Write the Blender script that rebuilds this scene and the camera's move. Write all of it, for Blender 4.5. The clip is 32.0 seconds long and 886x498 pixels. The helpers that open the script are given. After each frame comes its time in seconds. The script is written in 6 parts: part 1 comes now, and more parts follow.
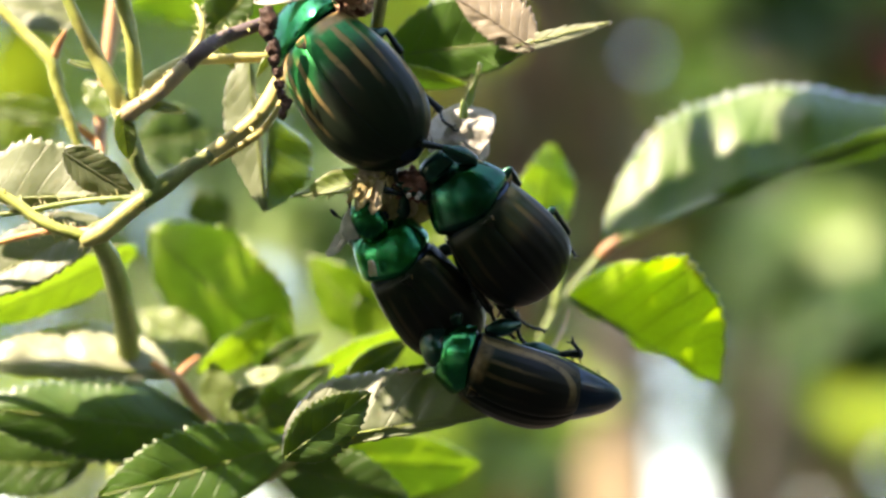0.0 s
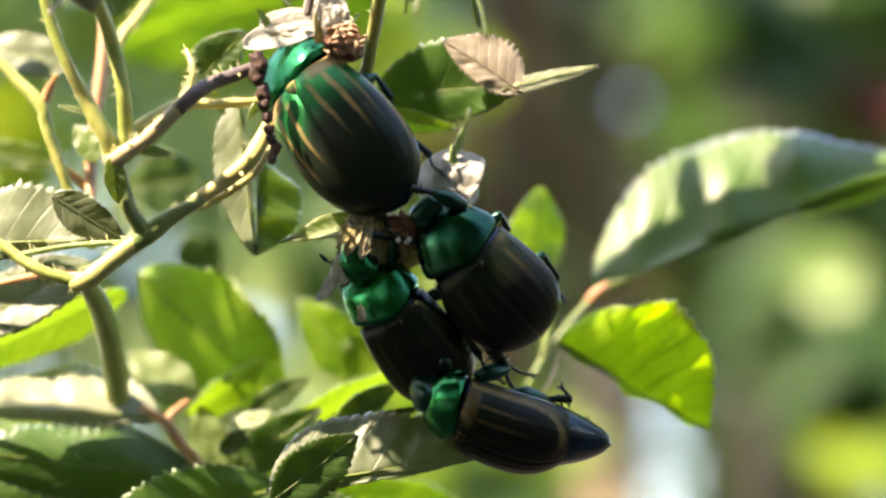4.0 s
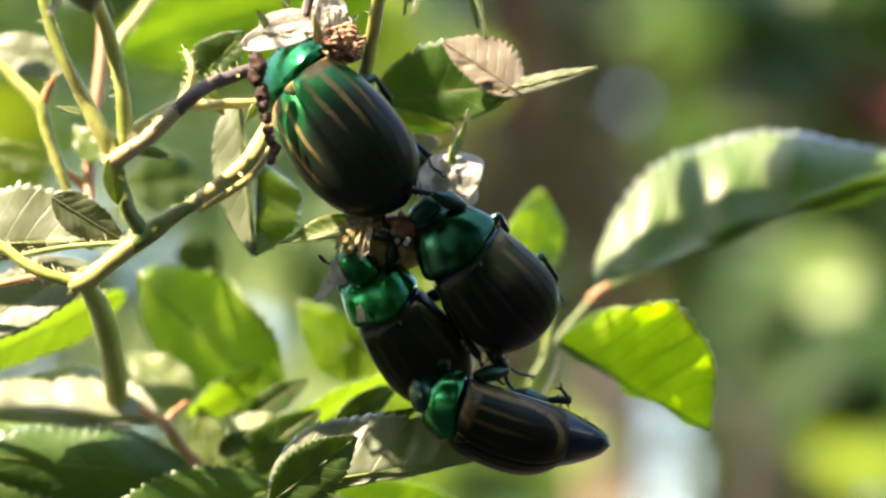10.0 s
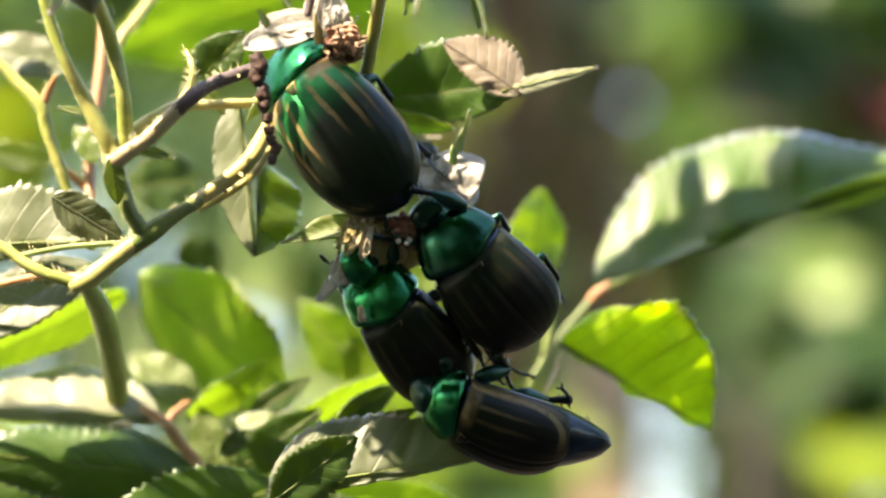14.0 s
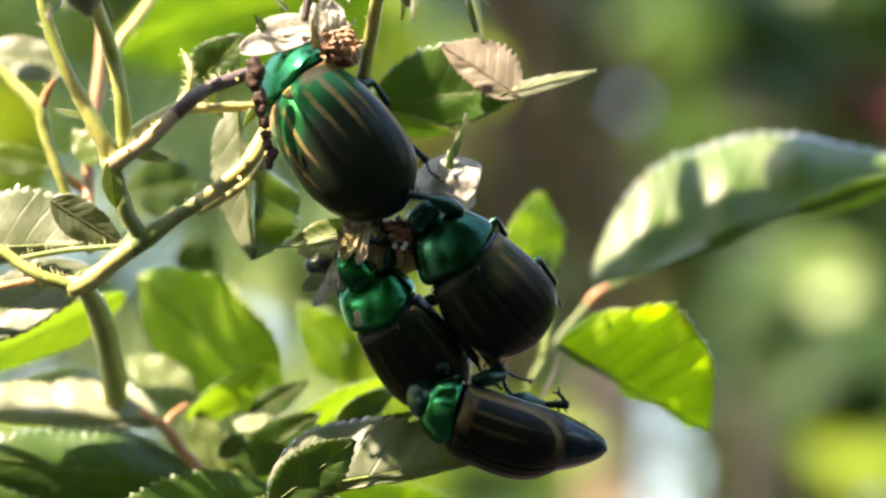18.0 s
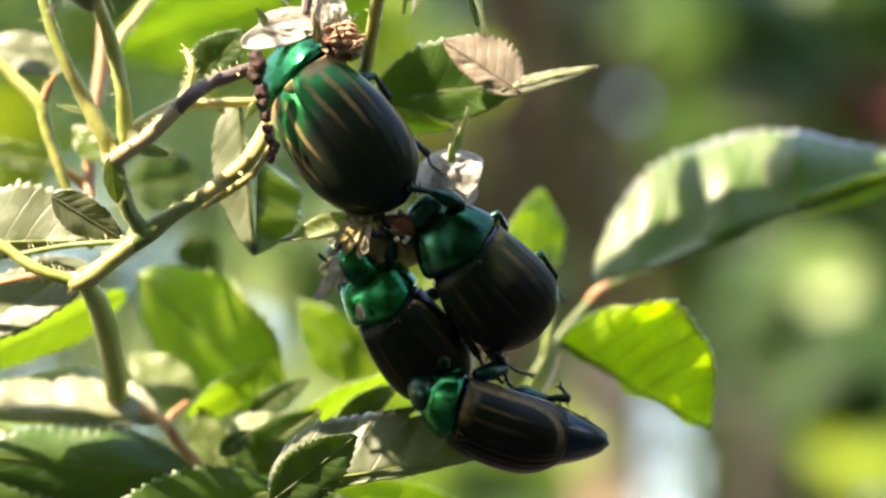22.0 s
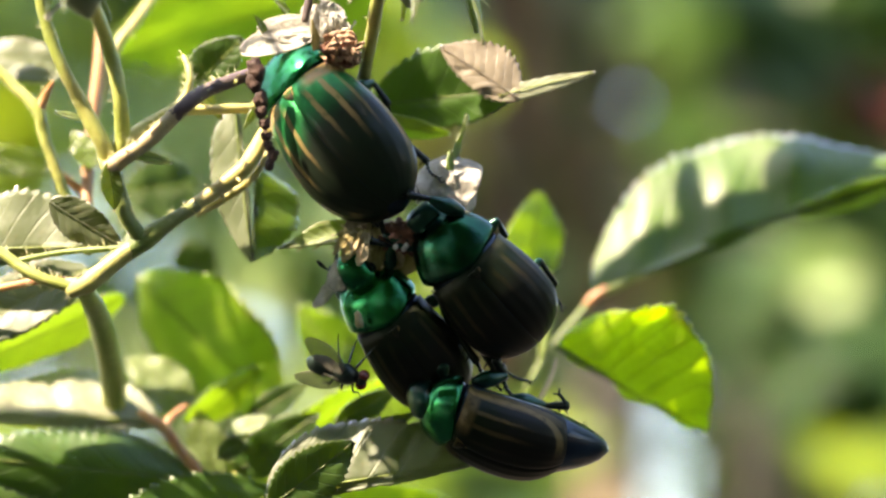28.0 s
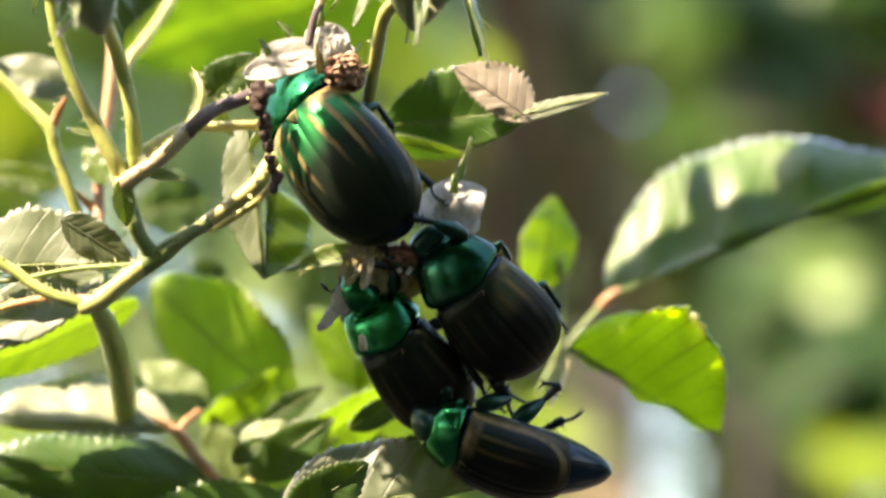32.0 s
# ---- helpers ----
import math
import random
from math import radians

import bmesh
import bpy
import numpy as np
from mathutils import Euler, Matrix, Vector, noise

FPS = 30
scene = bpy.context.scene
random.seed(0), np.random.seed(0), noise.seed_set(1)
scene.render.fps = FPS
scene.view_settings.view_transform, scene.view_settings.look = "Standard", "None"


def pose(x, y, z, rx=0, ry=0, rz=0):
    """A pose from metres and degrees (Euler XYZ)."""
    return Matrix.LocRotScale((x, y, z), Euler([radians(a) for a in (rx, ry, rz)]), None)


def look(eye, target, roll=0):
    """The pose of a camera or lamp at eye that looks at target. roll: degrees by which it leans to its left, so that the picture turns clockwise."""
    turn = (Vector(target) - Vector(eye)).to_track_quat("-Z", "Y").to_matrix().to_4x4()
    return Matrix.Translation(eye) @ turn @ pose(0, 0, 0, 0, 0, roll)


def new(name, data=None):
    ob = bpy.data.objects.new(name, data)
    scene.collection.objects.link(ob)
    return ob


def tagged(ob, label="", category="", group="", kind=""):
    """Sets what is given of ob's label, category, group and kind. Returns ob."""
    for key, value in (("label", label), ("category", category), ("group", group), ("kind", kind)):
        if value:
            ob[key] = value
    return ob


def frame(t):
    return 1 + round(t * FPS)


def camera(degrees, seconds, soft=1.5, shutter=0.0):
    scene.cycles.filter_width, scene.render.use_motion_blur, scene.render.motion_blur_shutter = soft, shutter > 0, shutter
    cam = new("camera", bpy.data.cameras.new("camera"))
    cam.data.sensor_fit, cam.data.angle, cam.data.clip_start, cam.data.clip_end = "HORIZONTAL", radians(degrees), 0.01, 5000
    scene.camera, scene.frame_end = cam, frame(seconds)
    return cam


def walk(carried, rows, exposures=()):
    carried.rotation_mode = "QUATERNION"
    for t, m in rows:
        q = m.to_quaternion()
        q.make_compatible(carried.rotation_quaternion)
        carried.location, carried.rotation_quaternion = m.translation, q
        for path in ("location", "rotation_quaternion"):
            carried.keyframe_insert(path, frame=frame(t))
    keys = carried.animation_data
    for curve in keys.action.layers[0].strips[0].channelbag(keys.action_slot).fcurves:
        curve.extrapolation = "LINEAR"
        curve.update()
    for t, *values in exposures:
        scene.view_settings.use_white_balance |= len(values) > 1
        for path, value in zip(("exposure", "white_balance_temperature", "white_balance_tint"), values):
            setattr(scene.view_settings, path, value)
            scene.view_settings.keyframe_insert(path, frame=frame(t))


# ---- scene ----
# A rose spray with four beetles, about 9 cm across, before a garden out of focus.
cam = camera(24.0, 32.0, 2.5, 0.4)
STAND = 0.217                       # from the lens to the plane of the beetles
UNIT = 0.001 / 17                   # the step of the plan in that plane
TILT = 12.0                         # the camera looks up
FRAME = pose(0, 0, 1.4, TILT) @ Matrix.Translation((0, STAND, 0))
cam.data.dof.use_dof = True
cam.data.dof.focus_distance = STAND + 0.001
cam.data.dof.aperture_fstop = 10.0
cam.data.dof.aperture_blades = 0
FOCAL = 784 / math.tan(radians(12.0))


def panned(t, u, v):
    yaw, pitch = math.degrees(u / FOCAL), math.degrees(v / FOCAL)
    return t, pose(0, 0, 1.4, TILT + 90 + pitch, 0, yaw)


PAN = [(0.0, 21, -83), (0.5, 16.4, -47.5), (1.0, 9.7, -7.2), (1.5, 5.1, 4.6), (2.0, 2.6, 4.6), (2.5, 3.1, 0.5), (3.0, 4.1, -1.6),
       (3.5, 2.1, -1.6), (5.5, 0, 0), (8.0, 0, 0), (20.0, 0, 0), (28.0, 0, 0), (32.0, 0, 0)]
walk(cam, [panned(*row) for row in PAN], exposures=[(0.0, 2.7, 7500, 17), (32.0, 2.7, 7500, 17)])

# ---- light ----
SUN = FRAME.to_3x3() @ Vector((-0.55, -0.26, 0.79)).normalized()
world = bpy.data.worlds.new("sky")
scene.world = world
world.use_nodes = True
sky = world.node_tree.nodes.new("ShaderNodeTexSky")
sky.sky_type, sky.sun_disc = "NISHITA", False
sky.sun_elevation = math.asin(SUN.z)
sky.sun_rotation = math.atan2(SUN.x, SUN.y)
world.node_tree.links.new(sky.outputs[0], world.node_tree.nodes["Background"].inputs[0])
world.node_tree.nodes["Background"].inputs[1].default_value = 0.15
lamp = bpy.data.lights.new("sun", "SUN")
lamp.energy, lamp.angle, lamp.color = 3.5, radians(0.5), (1.0, 0.90, 0.72)
sun = new("sun", lamp)
sun.matrix_world = look(SUN * 20, (0, 0, 0))


# ---- materials ----
def node(nt, kind, *links, **values):
    n = nt.nodes.new(kind)
    for key, value in values.items():
        if key == "op":
            n.operation = value
        elif key == "mix":
            n.data_type = value
        elif key == "blend":
            n.blend_type = value
        elif key == "clamp":
            n.use_clamp = value
    for slot, source in links:
        if hasattr(source, "is_linked"):
            nt.links.new(source, n.inputs[slot])
        else:
            n.inputs[slot].default_value = source
    return n


def blank(name):
    m = bpy.data.materials.new(name)
    m.use_nodes = True
    m.node_tree.nodes.clear()
    return m, m.node_tree


def close(nt, shader):
    out = nt.nodes.new("ShaderNodeOutputMaterial")
    nt.links.new(shader.outputs[0], out.inputs["Surface"])


def maths(nt, op, a, b=0.0, c=0.0):
    return node(nt, "ShaderNodeMath", (0, a), (1, b), (2, c), op=op).outputs[0]


def blended(nt, factor, a, b):
    n = node(nt, "ShaderNodeMix", mix="RGBA")
    for slot, source in ((0, factor), (6, a), (7, b)):
        if hasattr(source, "is_linked"):
            nt.links.new(source, n.inputs[slot])
        else:
            n.inputs[slot].default_value = source if slot == 0 else (*source[:3], 1)
    return n.outputs[2]


def ramp(nt, factor, low, high):
    n = node(nt, "ShaderNodeMapRange", ("Value", factor), ("From Min", low), ("From Max", high))
    n.interpolation_type = "SMOOTHSTEP"
    return n.outputs[0]


def grain(nt, scale, detail=4.0, rough=0.6):
    co = nt.nodes.new("ShaderNodeTexCoord").outputs["Object"]
    return node(nt, "ShaderNodeTexNoise", ("Vector", co), ("Scale", scale), ("Detail", detail), ("Roughness", rough)).outputs[0]


def relief(nt, height, strength, distance):
    return node(nt, "ShaderNodeBump", ("Height", height), ("Strength", strength), ("Distance", distance)).outputs[0]


def leaf_material(name, dark, light, through_colour, share=0.5, gloss=0.35, veins=0.5, spots=(0.16, 0.12, 0.03), ior=1.42):
    """A leaf's skin: mottled blade, paler side veins, light that passes through, a waxy gloss."""
    m, nt = blank(name)
    uv = node(nt, "ShaderNodeSeparateXYZ", (0, nt.nodes.new("ShaderNodeTexCoord").outputs["UV"]))
    across = maths(nt, "ABSOLUTE", maths(nt, "SUBTRACT", maths(nt, "MULTIPLY", uv.outputs[0], 2.0), 1.0))
    slope = maths(nt, "SUBTRACT", maths(nt, "MULTIPLY", uv.outputs[1], 8.0), maths(nt, "MULTIPLY", across, 1.6))
    wave = maths(nt, "ABSOLUTE", maths(nt, "SUBTRACT", maths(nt, "FRACT", slope), 0.5))
    vein = ramp(nt, wave, 0.07, 0.015)
    rib = ramp(nt, across, 0.05, 0.015)
    line = maths(nt, "MAXIMUM", vein, rib)
    soft = grain(nt, 90.0)
    fine = grain(nt, 900.0, 3.0)
    rnd = nt.nodes.new("ShaderNodeObjectInfo").outputs["Random"]
    broad = grain(nt, 28.0, 2.0)
    tone = maths(nt, "ADD", maths(nt, "MULTIPLY", ramp(nt, soft, 0.3, 0.7), 0.6), maths(nt, "MULTIPLY", maths(nt, "SUBTRACT", rnd, 0.5), 0.5))
    tone = maths(nt, "ADD", tone, maths(nt, "SUBTRACT", maths(nt, "MULTIPLY", ramp(nt, broad, 0.35, 0.65), 0.6), 0.0))
    co = nt.nodes.new("ShaderNodeTexCoord").outputs["Object"]
    cells = node(nt, "ShaderNodeTexVoronoi", ("Vector", co), ("Scale", 1100.0)).outputs["Distance"]
    blade = blended(nt, tone, dark, light)
    blade = blended(nt, maths(nt, "MULTIPLY", line, veins), blade, [min(1.0, c * 1.25 + 0.02) for c in light])
    blade = blended(nt, maths(nt, "MULTIPLY", ramp(nt, cells, 0.25, 0.75), 0.22), blade, [c * 0.55 for c in dark])
    blade = blended(nt, maths(nt, "MULTIPLY", ramp(nt, fine, 0.60, 0.74), 0.45), blade, spots)
    edge = maths(nt, "MULTIPLY", ramp(nt, across, 0.84, 1.0), ramp(nt, grain(nt, 170.0), 0.45, 0.7))
    blade = blended(nt, maths(nt, "MULTIPLY", edge, 0.45), blade, (0.20, 0.10, 0.035))
    shine = blended(nt, tone, [c * 0.72 for c in through_colour], through_colour)
    shine = blended(nt, maths(nt, "MULTIPLY", line, 0.5), shine, [c * 0.5 for c in through_colour])
    shine = blended(nt, maths(nt, "MULTIPLY", ramp(nt, cells, 0.7, 0.2), 0.18), shine, [c * 0.6 for c in through_colour])
    shine = blended(nt, maths(nt, "MULTIPLY", edge, 0.4), shine, (0.45, 0.25, 0.06))
    height = maths(nt, "ADD", maths(nt, "MULTIPLY", line, -0.6), maths(nt, "MULTIPLY", fine, 0.3))
    height = maths(nt, "ADD", height, maths(nt, "ADD", maths(nt, "MULTIPLY", wave, 1.0), maths(nt, "MULTIPLY", cells, -0.22)))
    height = maths(nt, "ADD", height, maths(nt, "MULTIPLY", soft, 0.6))
    bump = relief(nt, height, 0.45, 0.00018)
    diff = node(nt, "ShaderNodeBsdfDiffuse", ("Color", blade), ("Normal", bump))
    tran = node(nt, "ShaderNodeBsdfTranslucent", ("Color", shine), ("Normal", bump))
    body = node(nt, "ShaderNodeMixShader", (0, share), (1, diff.outputs[0]), (2, tran.outputs[0]))
    wax = node(nt, "ShaderNodeBsdfGlossy", ("Color", (1, 1, 1, 1)), ("Roughness", maths(nt, "ADD", gloss - 0.05, maths(nt, "MULTIPLY", fine, 0.1))), ("Normal", bump))
    fres = node(nt, "ShaderNodeFresnel", ("IOR", ior), ("Normal", bump)).outputs[0]
    close(nt, node(nt, "ShaderNodeMixShader", (0, fres), (1, body.outputs[0]), (2, wax.outputs[0])))
    return m


def stem_material(name, low, high, blush, amount=0.3, gloss=0.42):
    m, nt = blank(name)
    soft, fine = grain(nt, 130.0), grain(nt, 1500.0, 3.0)
    tone = blended(nt, ramp(nt, soft, 0.3, 0.7), low, high)
    tone = blended(nt, maths(nt, "MULTIPLY", ramp(nt, grain(nt, 60.0), 0.5, 0.68), amount), tone, blush)
    tone = blended(nt, maths(nt, "MULTIPLY", ramp(nt, fine, 0.6, 0.72), 0.4), tone, [c * 0.5 for c in low])
    p = node(nt, "ShaderNodeBsdfPrincipled", ("Base Color", tone), ("Roughness", gloss), ("Subsurface Weight", 0.4),
             ("Subsurface Radius", (0.001, 0.001, 0.0004)), ("Subsurface Scale", 1.0), ("Normal", relief(nt, fine, 0.4, 0.0002)))
    close(nt, p)
    return m


def dry_material(name, low, high, rough=0.75, share=0.0, scale=400.0):
    """Withered or papery matter, or bark."""
    m, nt = blank(name)
    soft, fine = grain(nt, scale), grain(nt, scale * 6, 3.0)
    tone = blended(nt, ramp(nt, soft, 0.32, 0.68), low, high)
    tone = blended(nt, maths(nt, "MULTIPLY", ramp(nt, fine, 0.55, 0.75), 0.35), tone, [c * 0.5 for c in low])
    bump = relief(nt, maths(nt, "ADD", soft, maths(nt, "MULTIPLY", fine, 0.5)), 0.6, 0.2 / scale)
    p = node(nt, "ShaderNodeBsdfPrincipled", ("Base Color", tone), ("Roughness", rough), ("Normal", bump))
    if share:
        tran = node(nt, "ShaderNodeBsdfTranslucent", ("Color", tone), ("Normal", bump))
        p = node(nt, "ShaderNodeMixShader", (0, share), (1, p.outputs[0]), (2, tran.outputs[0]))
    close(nt, p)
    return m


def chitin(name, low, high, metal=0.7, rough=0.22, stripes=(), coat=0.5):
    """A beetle's shell: metallic green with pitting; the wing cases bear straw-coloured stripes."""
    m, nt = blank(name)
    soft, fine = grain(nt, 260.0), grain(nt, 5200.0, 2.0)
    tone = blended(nt, ramp(nt, soft, 0.3, 0.7), low, high)
    metallic = metal
    if stripes:
        uv = node(nt, "ShaderNodeSeparateXYZ", (0, nt.nodes.new("ShaderNodeTexCoord").outputs["UV"]))
        wob = maths(nt, "MULTIPLY", maths(nt, "SUBTRACT", grain(nt, 500.0), 0.5), 0.05)
        u, v = maths(nt, "ADD", uv.outputs[0], wob), uv.outputs[1]
        total = 0.0
        for (centre, width, start, end), strength in zip(((0.17, 0.036, 0.14, 0.52), (0.40, 0.044, 0.10, 0.58), (0.62, 0.036, 0.10, 0.55), (0.91, 0.085, 0.02, 0.85)), stripes):
            lean = maths(nt, "MULTIPLY", maths(nt, "SUBTRACT", v, 0.4), (0.45 - centre) * 0.25)
            off = maths(nt, "ABSOLUTE", maths(nt, "SUBTRACT", maths(nt, "SUBTRACT", u, lean), centre))
            slim = maths(nt, "MULTIPLY", maths(nt, "SUBTRACT", 1.25, maths(nt, "MULTIPLY", v, 0.7)), width)
            line = maths(nt, "MULTIPLY", ramp(nt, maths(nt, "SUBTRACT", off, slim), 0.0, -0.02), ramp(nt, v, start - 0.06, start + 0.06))
            line = maths(nt, "MULTIPLY", line, ramp(nt, v, end + 0.14, end - 0.2))
            total = maths(nt, "MAXIMUM", total, maths(nt, "MULTIPLY", line, strength))
        rim = maths(nt, "MULTIPLY", ramp(nt, v, 0.14, 0.085), ramp(nt, u, 0.12, 0.32))
        total = maths(nt, "MAXIMUM", total, maths(nt, "MULTIPLY", rim, stripes[4]))
        if len(stripes) > 5:
            # a pale line that follows the margin round the hind end
            r = maths(nt, "POWER", maths(nt, "ADD", maths(nt, "POWER", u, 4.5), maths(nt, "POWER", maths(nt, "MULTIPLY", v, 1.02), 4.5)), 0.2222)
            band = ramp(nt, maths(nt, "ABSOLUTE", maths(nt, "SUBTRACT", r, 0.90)), 0.045, 0.018)
            total = maths(nt, "MAXIMUM", total, maths(nt, "MULTIPLY", maths(nt, "MULTIPLY", band, maths(nt, "MULTIPLY", ramp(nt, u, 0.10, 0.6), ramp(nt, v, 1.25, 0.6))), stripes[5]))
        total = maths(nt, "MULTIPLY", total, ramp(nt, grain(nt, 900.0), 0.15, 0.5))
        rear = maths(nt, "MULTIPLY", ramp(nt, maths(nt, "ADD", v, maths(nt, "MULTIPLY", maths(nt, "SUBTRACT", grain(nt, 120.0), 0.5), 0.25)), 0.14, 0.48), 0.96)
        tone = blended(nt, rear, tone, (0.0085, 0.0080, 0.0064))
        tone = blended(nt, total, tone, (0.30, 0.205, 0.085))
        metallic = maths(nt, "MULTIPLY", maths(nt, "SUBTRACT", 1.0, maths(nt, "MAXIMUM", total, rear)), metal)
    p = node(nt, "ShaderNodeBsdfPrincipled", ("Base Color", tone), ("Metallic", metallic), ("Roughness", rough),
             ("Specular IOR Level", 0.15), ("Coat Weight", coat), ("Coat Roughness", 0.09), ("Normal", relief(nt, fine, 0.25, 0.00006)))
    close(nt, p)
    return m


LEAF_TOP = leaf_material("rose leaf upper skin", (0.032, 0.080, 0.012), (0.085, 0.155, 0.020), (0.68, 0.80, 0.07), 0.55, 0.36)
LEAF_UNDER = leaf_material("rose leaf lower skin", (0.15, 0.21, 0.085), (0.24, 0.30, 0.14), (0.66, 0.82, 0.14), 0.5, 0.5, 0.6)
LEAF_YOUNG = leaf_material("young rose leaf skin", (0.11, 0.20, 0.012), (0.21, 0.30, 0.016), (0.70, 0.92, 0.16), 0.80, 0.40)
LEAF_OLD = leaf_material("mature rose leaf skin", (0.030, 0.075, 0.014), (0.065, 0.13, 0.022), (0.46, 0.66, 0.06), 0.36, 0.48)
LEAF_DRY = leaf_material("bleached rose leaf skin", (0.24, 0.205, 0.150), (0.36, 0.305, 0.235), (0.6, 0.50, 0.28), 0.3, 0.5, 0.6)
# Albedo raised above LEAF_UNDER's, so the sun's white is in the colour.
LEAF_SILVER_LIT = leaf_material("silvery rose leaf skin with sunlight in its colour", (0.28, 0.31, 0.20), (0.42, 0.43, 0.32), (0.55, 0.70, 0.20), 0.25, 0.42, 0.5, ior=1.5)
LEAF_WAXY = leaf_material("waxy rose leaf skin", (0.040, 0.105, 0.018), (0.075, 0.160, 0.028), (0.40, 0.62, 0.05), 0.46, 0.44, 0.35, ior=1.53)
LEAF_BROAD = leaf_material("broad rose leaf skin", (0.045, 0.110, 0.010), (0.085, 0.165, 0.016), (0.42, 0.64, 0.03), 0.46, 0.46, 0.35, ior=1.48)
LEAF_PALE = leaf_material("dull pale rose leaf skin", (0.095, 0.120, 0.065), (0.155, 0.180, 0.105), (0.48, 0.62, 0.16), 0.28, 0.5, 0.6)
LEAF_GLOW = leaf_material("thin lime green leaf skin", (0.16, 0.24, 0.012), (0.26, 0.34, 0.020), (0.80, 1.0, 0.11), 0.88, 0.45, 0.3)
STEM = stem_material("green rose cane", (0.22, 0.28, 0.06), (0.42, 0.44, 0.14), (0.30, 0.14, 0.05))
STEM_FRESH = stem_material("fresh green cane", (0.28, 0.37, 0.08), (0.44, 0.52, 0.17), (0.30, 0.22, 0.08))
STEM_DARK = stem_material("dark green cane", (0.10, 0.16, 0.04), (0.20, 0.26, 0.08), (0.14, 0.08, 0.05))
STEM_PALE = stem_material("straw yellow cane", (0.38, 0.38, 0.13), (0.55, 0.50, 0.22), (0.40, 0.28, 0.10))
STEM_RED = stem_material("reddish leaf stalk", (0.34, 0.17, 0.08), (0.50, 0.28, 0.14), (0.30, 0.30, 0.08), 0.5)
STEM_BROWN = stem_material("withered brown stalk", (0.075, 0.055, 0.060), (0.16, 0.12, 0.12), (0.30, 0.26, 0.20), 0.4, 0.6)
RIB = stem_material("leaf midrib", (0.12, 0.18, 0.04), (0.22, 0.27, 0.08), (0.20, 0.16, 0.06))
STEM_TAN = stem_material("tan rose cane", (0.38, 0.31, 0.18), (0.54, 0.46, 0.29), (0.30, 0.18, 0.12))
HIP = stem_material("green rose hip", (0.12, 0.15, 0.07), (0.21, 0.24, 0.13), (0.15, 0.11, 0.07))
PETAL = dry_material("faded white petal", (0.56, 0.54, 0.48), (0.74, 0.72, 0.68), 0.7, 0.5, 500.0)
STAMEN = dry_material("withered stamens", (0.26, 0.14, 0.08), (0.52, 0.35, 0.25), 0.8)
RUST = dry_material("rust brown flower flesh", (0.10, 0.035, 0.02), (0.26, 0.11, 0.07), 0.7)
CORE = dry_material("gnawed flower base", (0.38, 0.32, 0.13), (0.58, 0.50, 0.26), 0.7, 0.35)
STRAW = dry_material("straw-coloured withered matter", (0.50, 0.41, 0.26), (0.74, 0.66, 0.50), 0.8, 0.3)
PELLET = dry_material("brown dung pellet", (0.030, 0.014, 0.010), (0.07, 0.032, 0.022), 0.7, 0.0, 900.0)
SHELL = chitin("metallic green shell", (0.002, 0.085, 0.046), (0.005, 0.260, 0.070), 0.95, 0.16, (), 0.35)
# Darker copy of SHELL: the shade on beetle B put into its colour.
SHELL_SHADED = chitin("green shell with shade in its colour", (0.002, 0.032, 0.024), (0.003, 0.085, 0.038), 0.92, 0.17, (), 0.3)
CASE = chitin("striped wing case", (0.007, 0.110, 0.033), (0.012, 0.210, 0.058), 0.62, 0.36, (0.75, 0.8, 0.5, 0.85, 0.95), 0.10)
# Copy of CASE with ground and stripes dimmed: shade put into the colour.
CASE_SHADED = chitin("wing case with shade in ground and stripes", (0.005, 0.008, 0.004), (0.006, 0.014, 0.007), 0.20, 0.45, (0.03, 0.07, 0.05, 0.42, 0.02), 0.02)
CASE_SIDE = chitin("wing case with a straw-coloured margin", (0.005, 0.007, 0.004), (0.006, 0.012, 0.006), 0.30, 0.40, (0.03, 0.14, 0.20, 0.30, 0.22, 0.62), 0.03)
BELLY = chitin("blue black belly", (0.006, 0.014, 0.028), (0.013, 0.032, 0.060), 0.6, 0.28)
THIGH = chitin("green black thigh", (0.005, 0.030, 0.022), (0.008, 0.060, 0.040), 0.6, 0.28)
BLACK = chitin("black leg", (0.004, 0.008, 0.008), (0.008, 0.016, 0.014), 0.3, 0.3)
FLY_EYE = chitin("dull red eye", (0.10, 0.012, 0.010), (0.16, 0.02, 0.015), 0.1, 0.3)
FLY_BODY = chitin("dark metallic fly body", (0.010, 0.018, 0.016), (0.03, 0.05, 0.04), 0.6, 0.3)


def wing_material():
    m, nt = blank("clear fly wing")
    glass = node(nt, "ShaderNodeBsdfTransparent", ("Color", (0.80, 0.80, 0.74, 1)))
    film = node(nt, "ShaderNodeBsdfPrincipled", ("Base Color", (0.25, 0.24, 0.2, 1)), ("Roughness", 0.25))
    close(nt, node(nt, "ShaderNodeMixShader", (0, maths(nt, "ADD", 0.25, maths(nt, "MULTIPLY", grain(nt, 1800.0), 0.2))),
                   (1, glass.outputs[0]), (2, film.outputs[0])))
    return m


WING = wing_material()


# ---- builders ----
def spot(u, v, back=0.0):
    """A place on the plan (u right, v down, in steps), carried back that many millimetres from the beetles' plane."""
    s = 1 + back * 0.001 / STAND
    return Vector(((u - 784) * UNIT * s, back * 0.001, (441 - v) * UNIT * s))


def empty(name, at, **tags):
    ob = new(name)
    ob.matrix_world = FRAME @ Matrix.Translation(at)
    ob.empty_display_size = 0.002
    return tagged(ob, **tags)


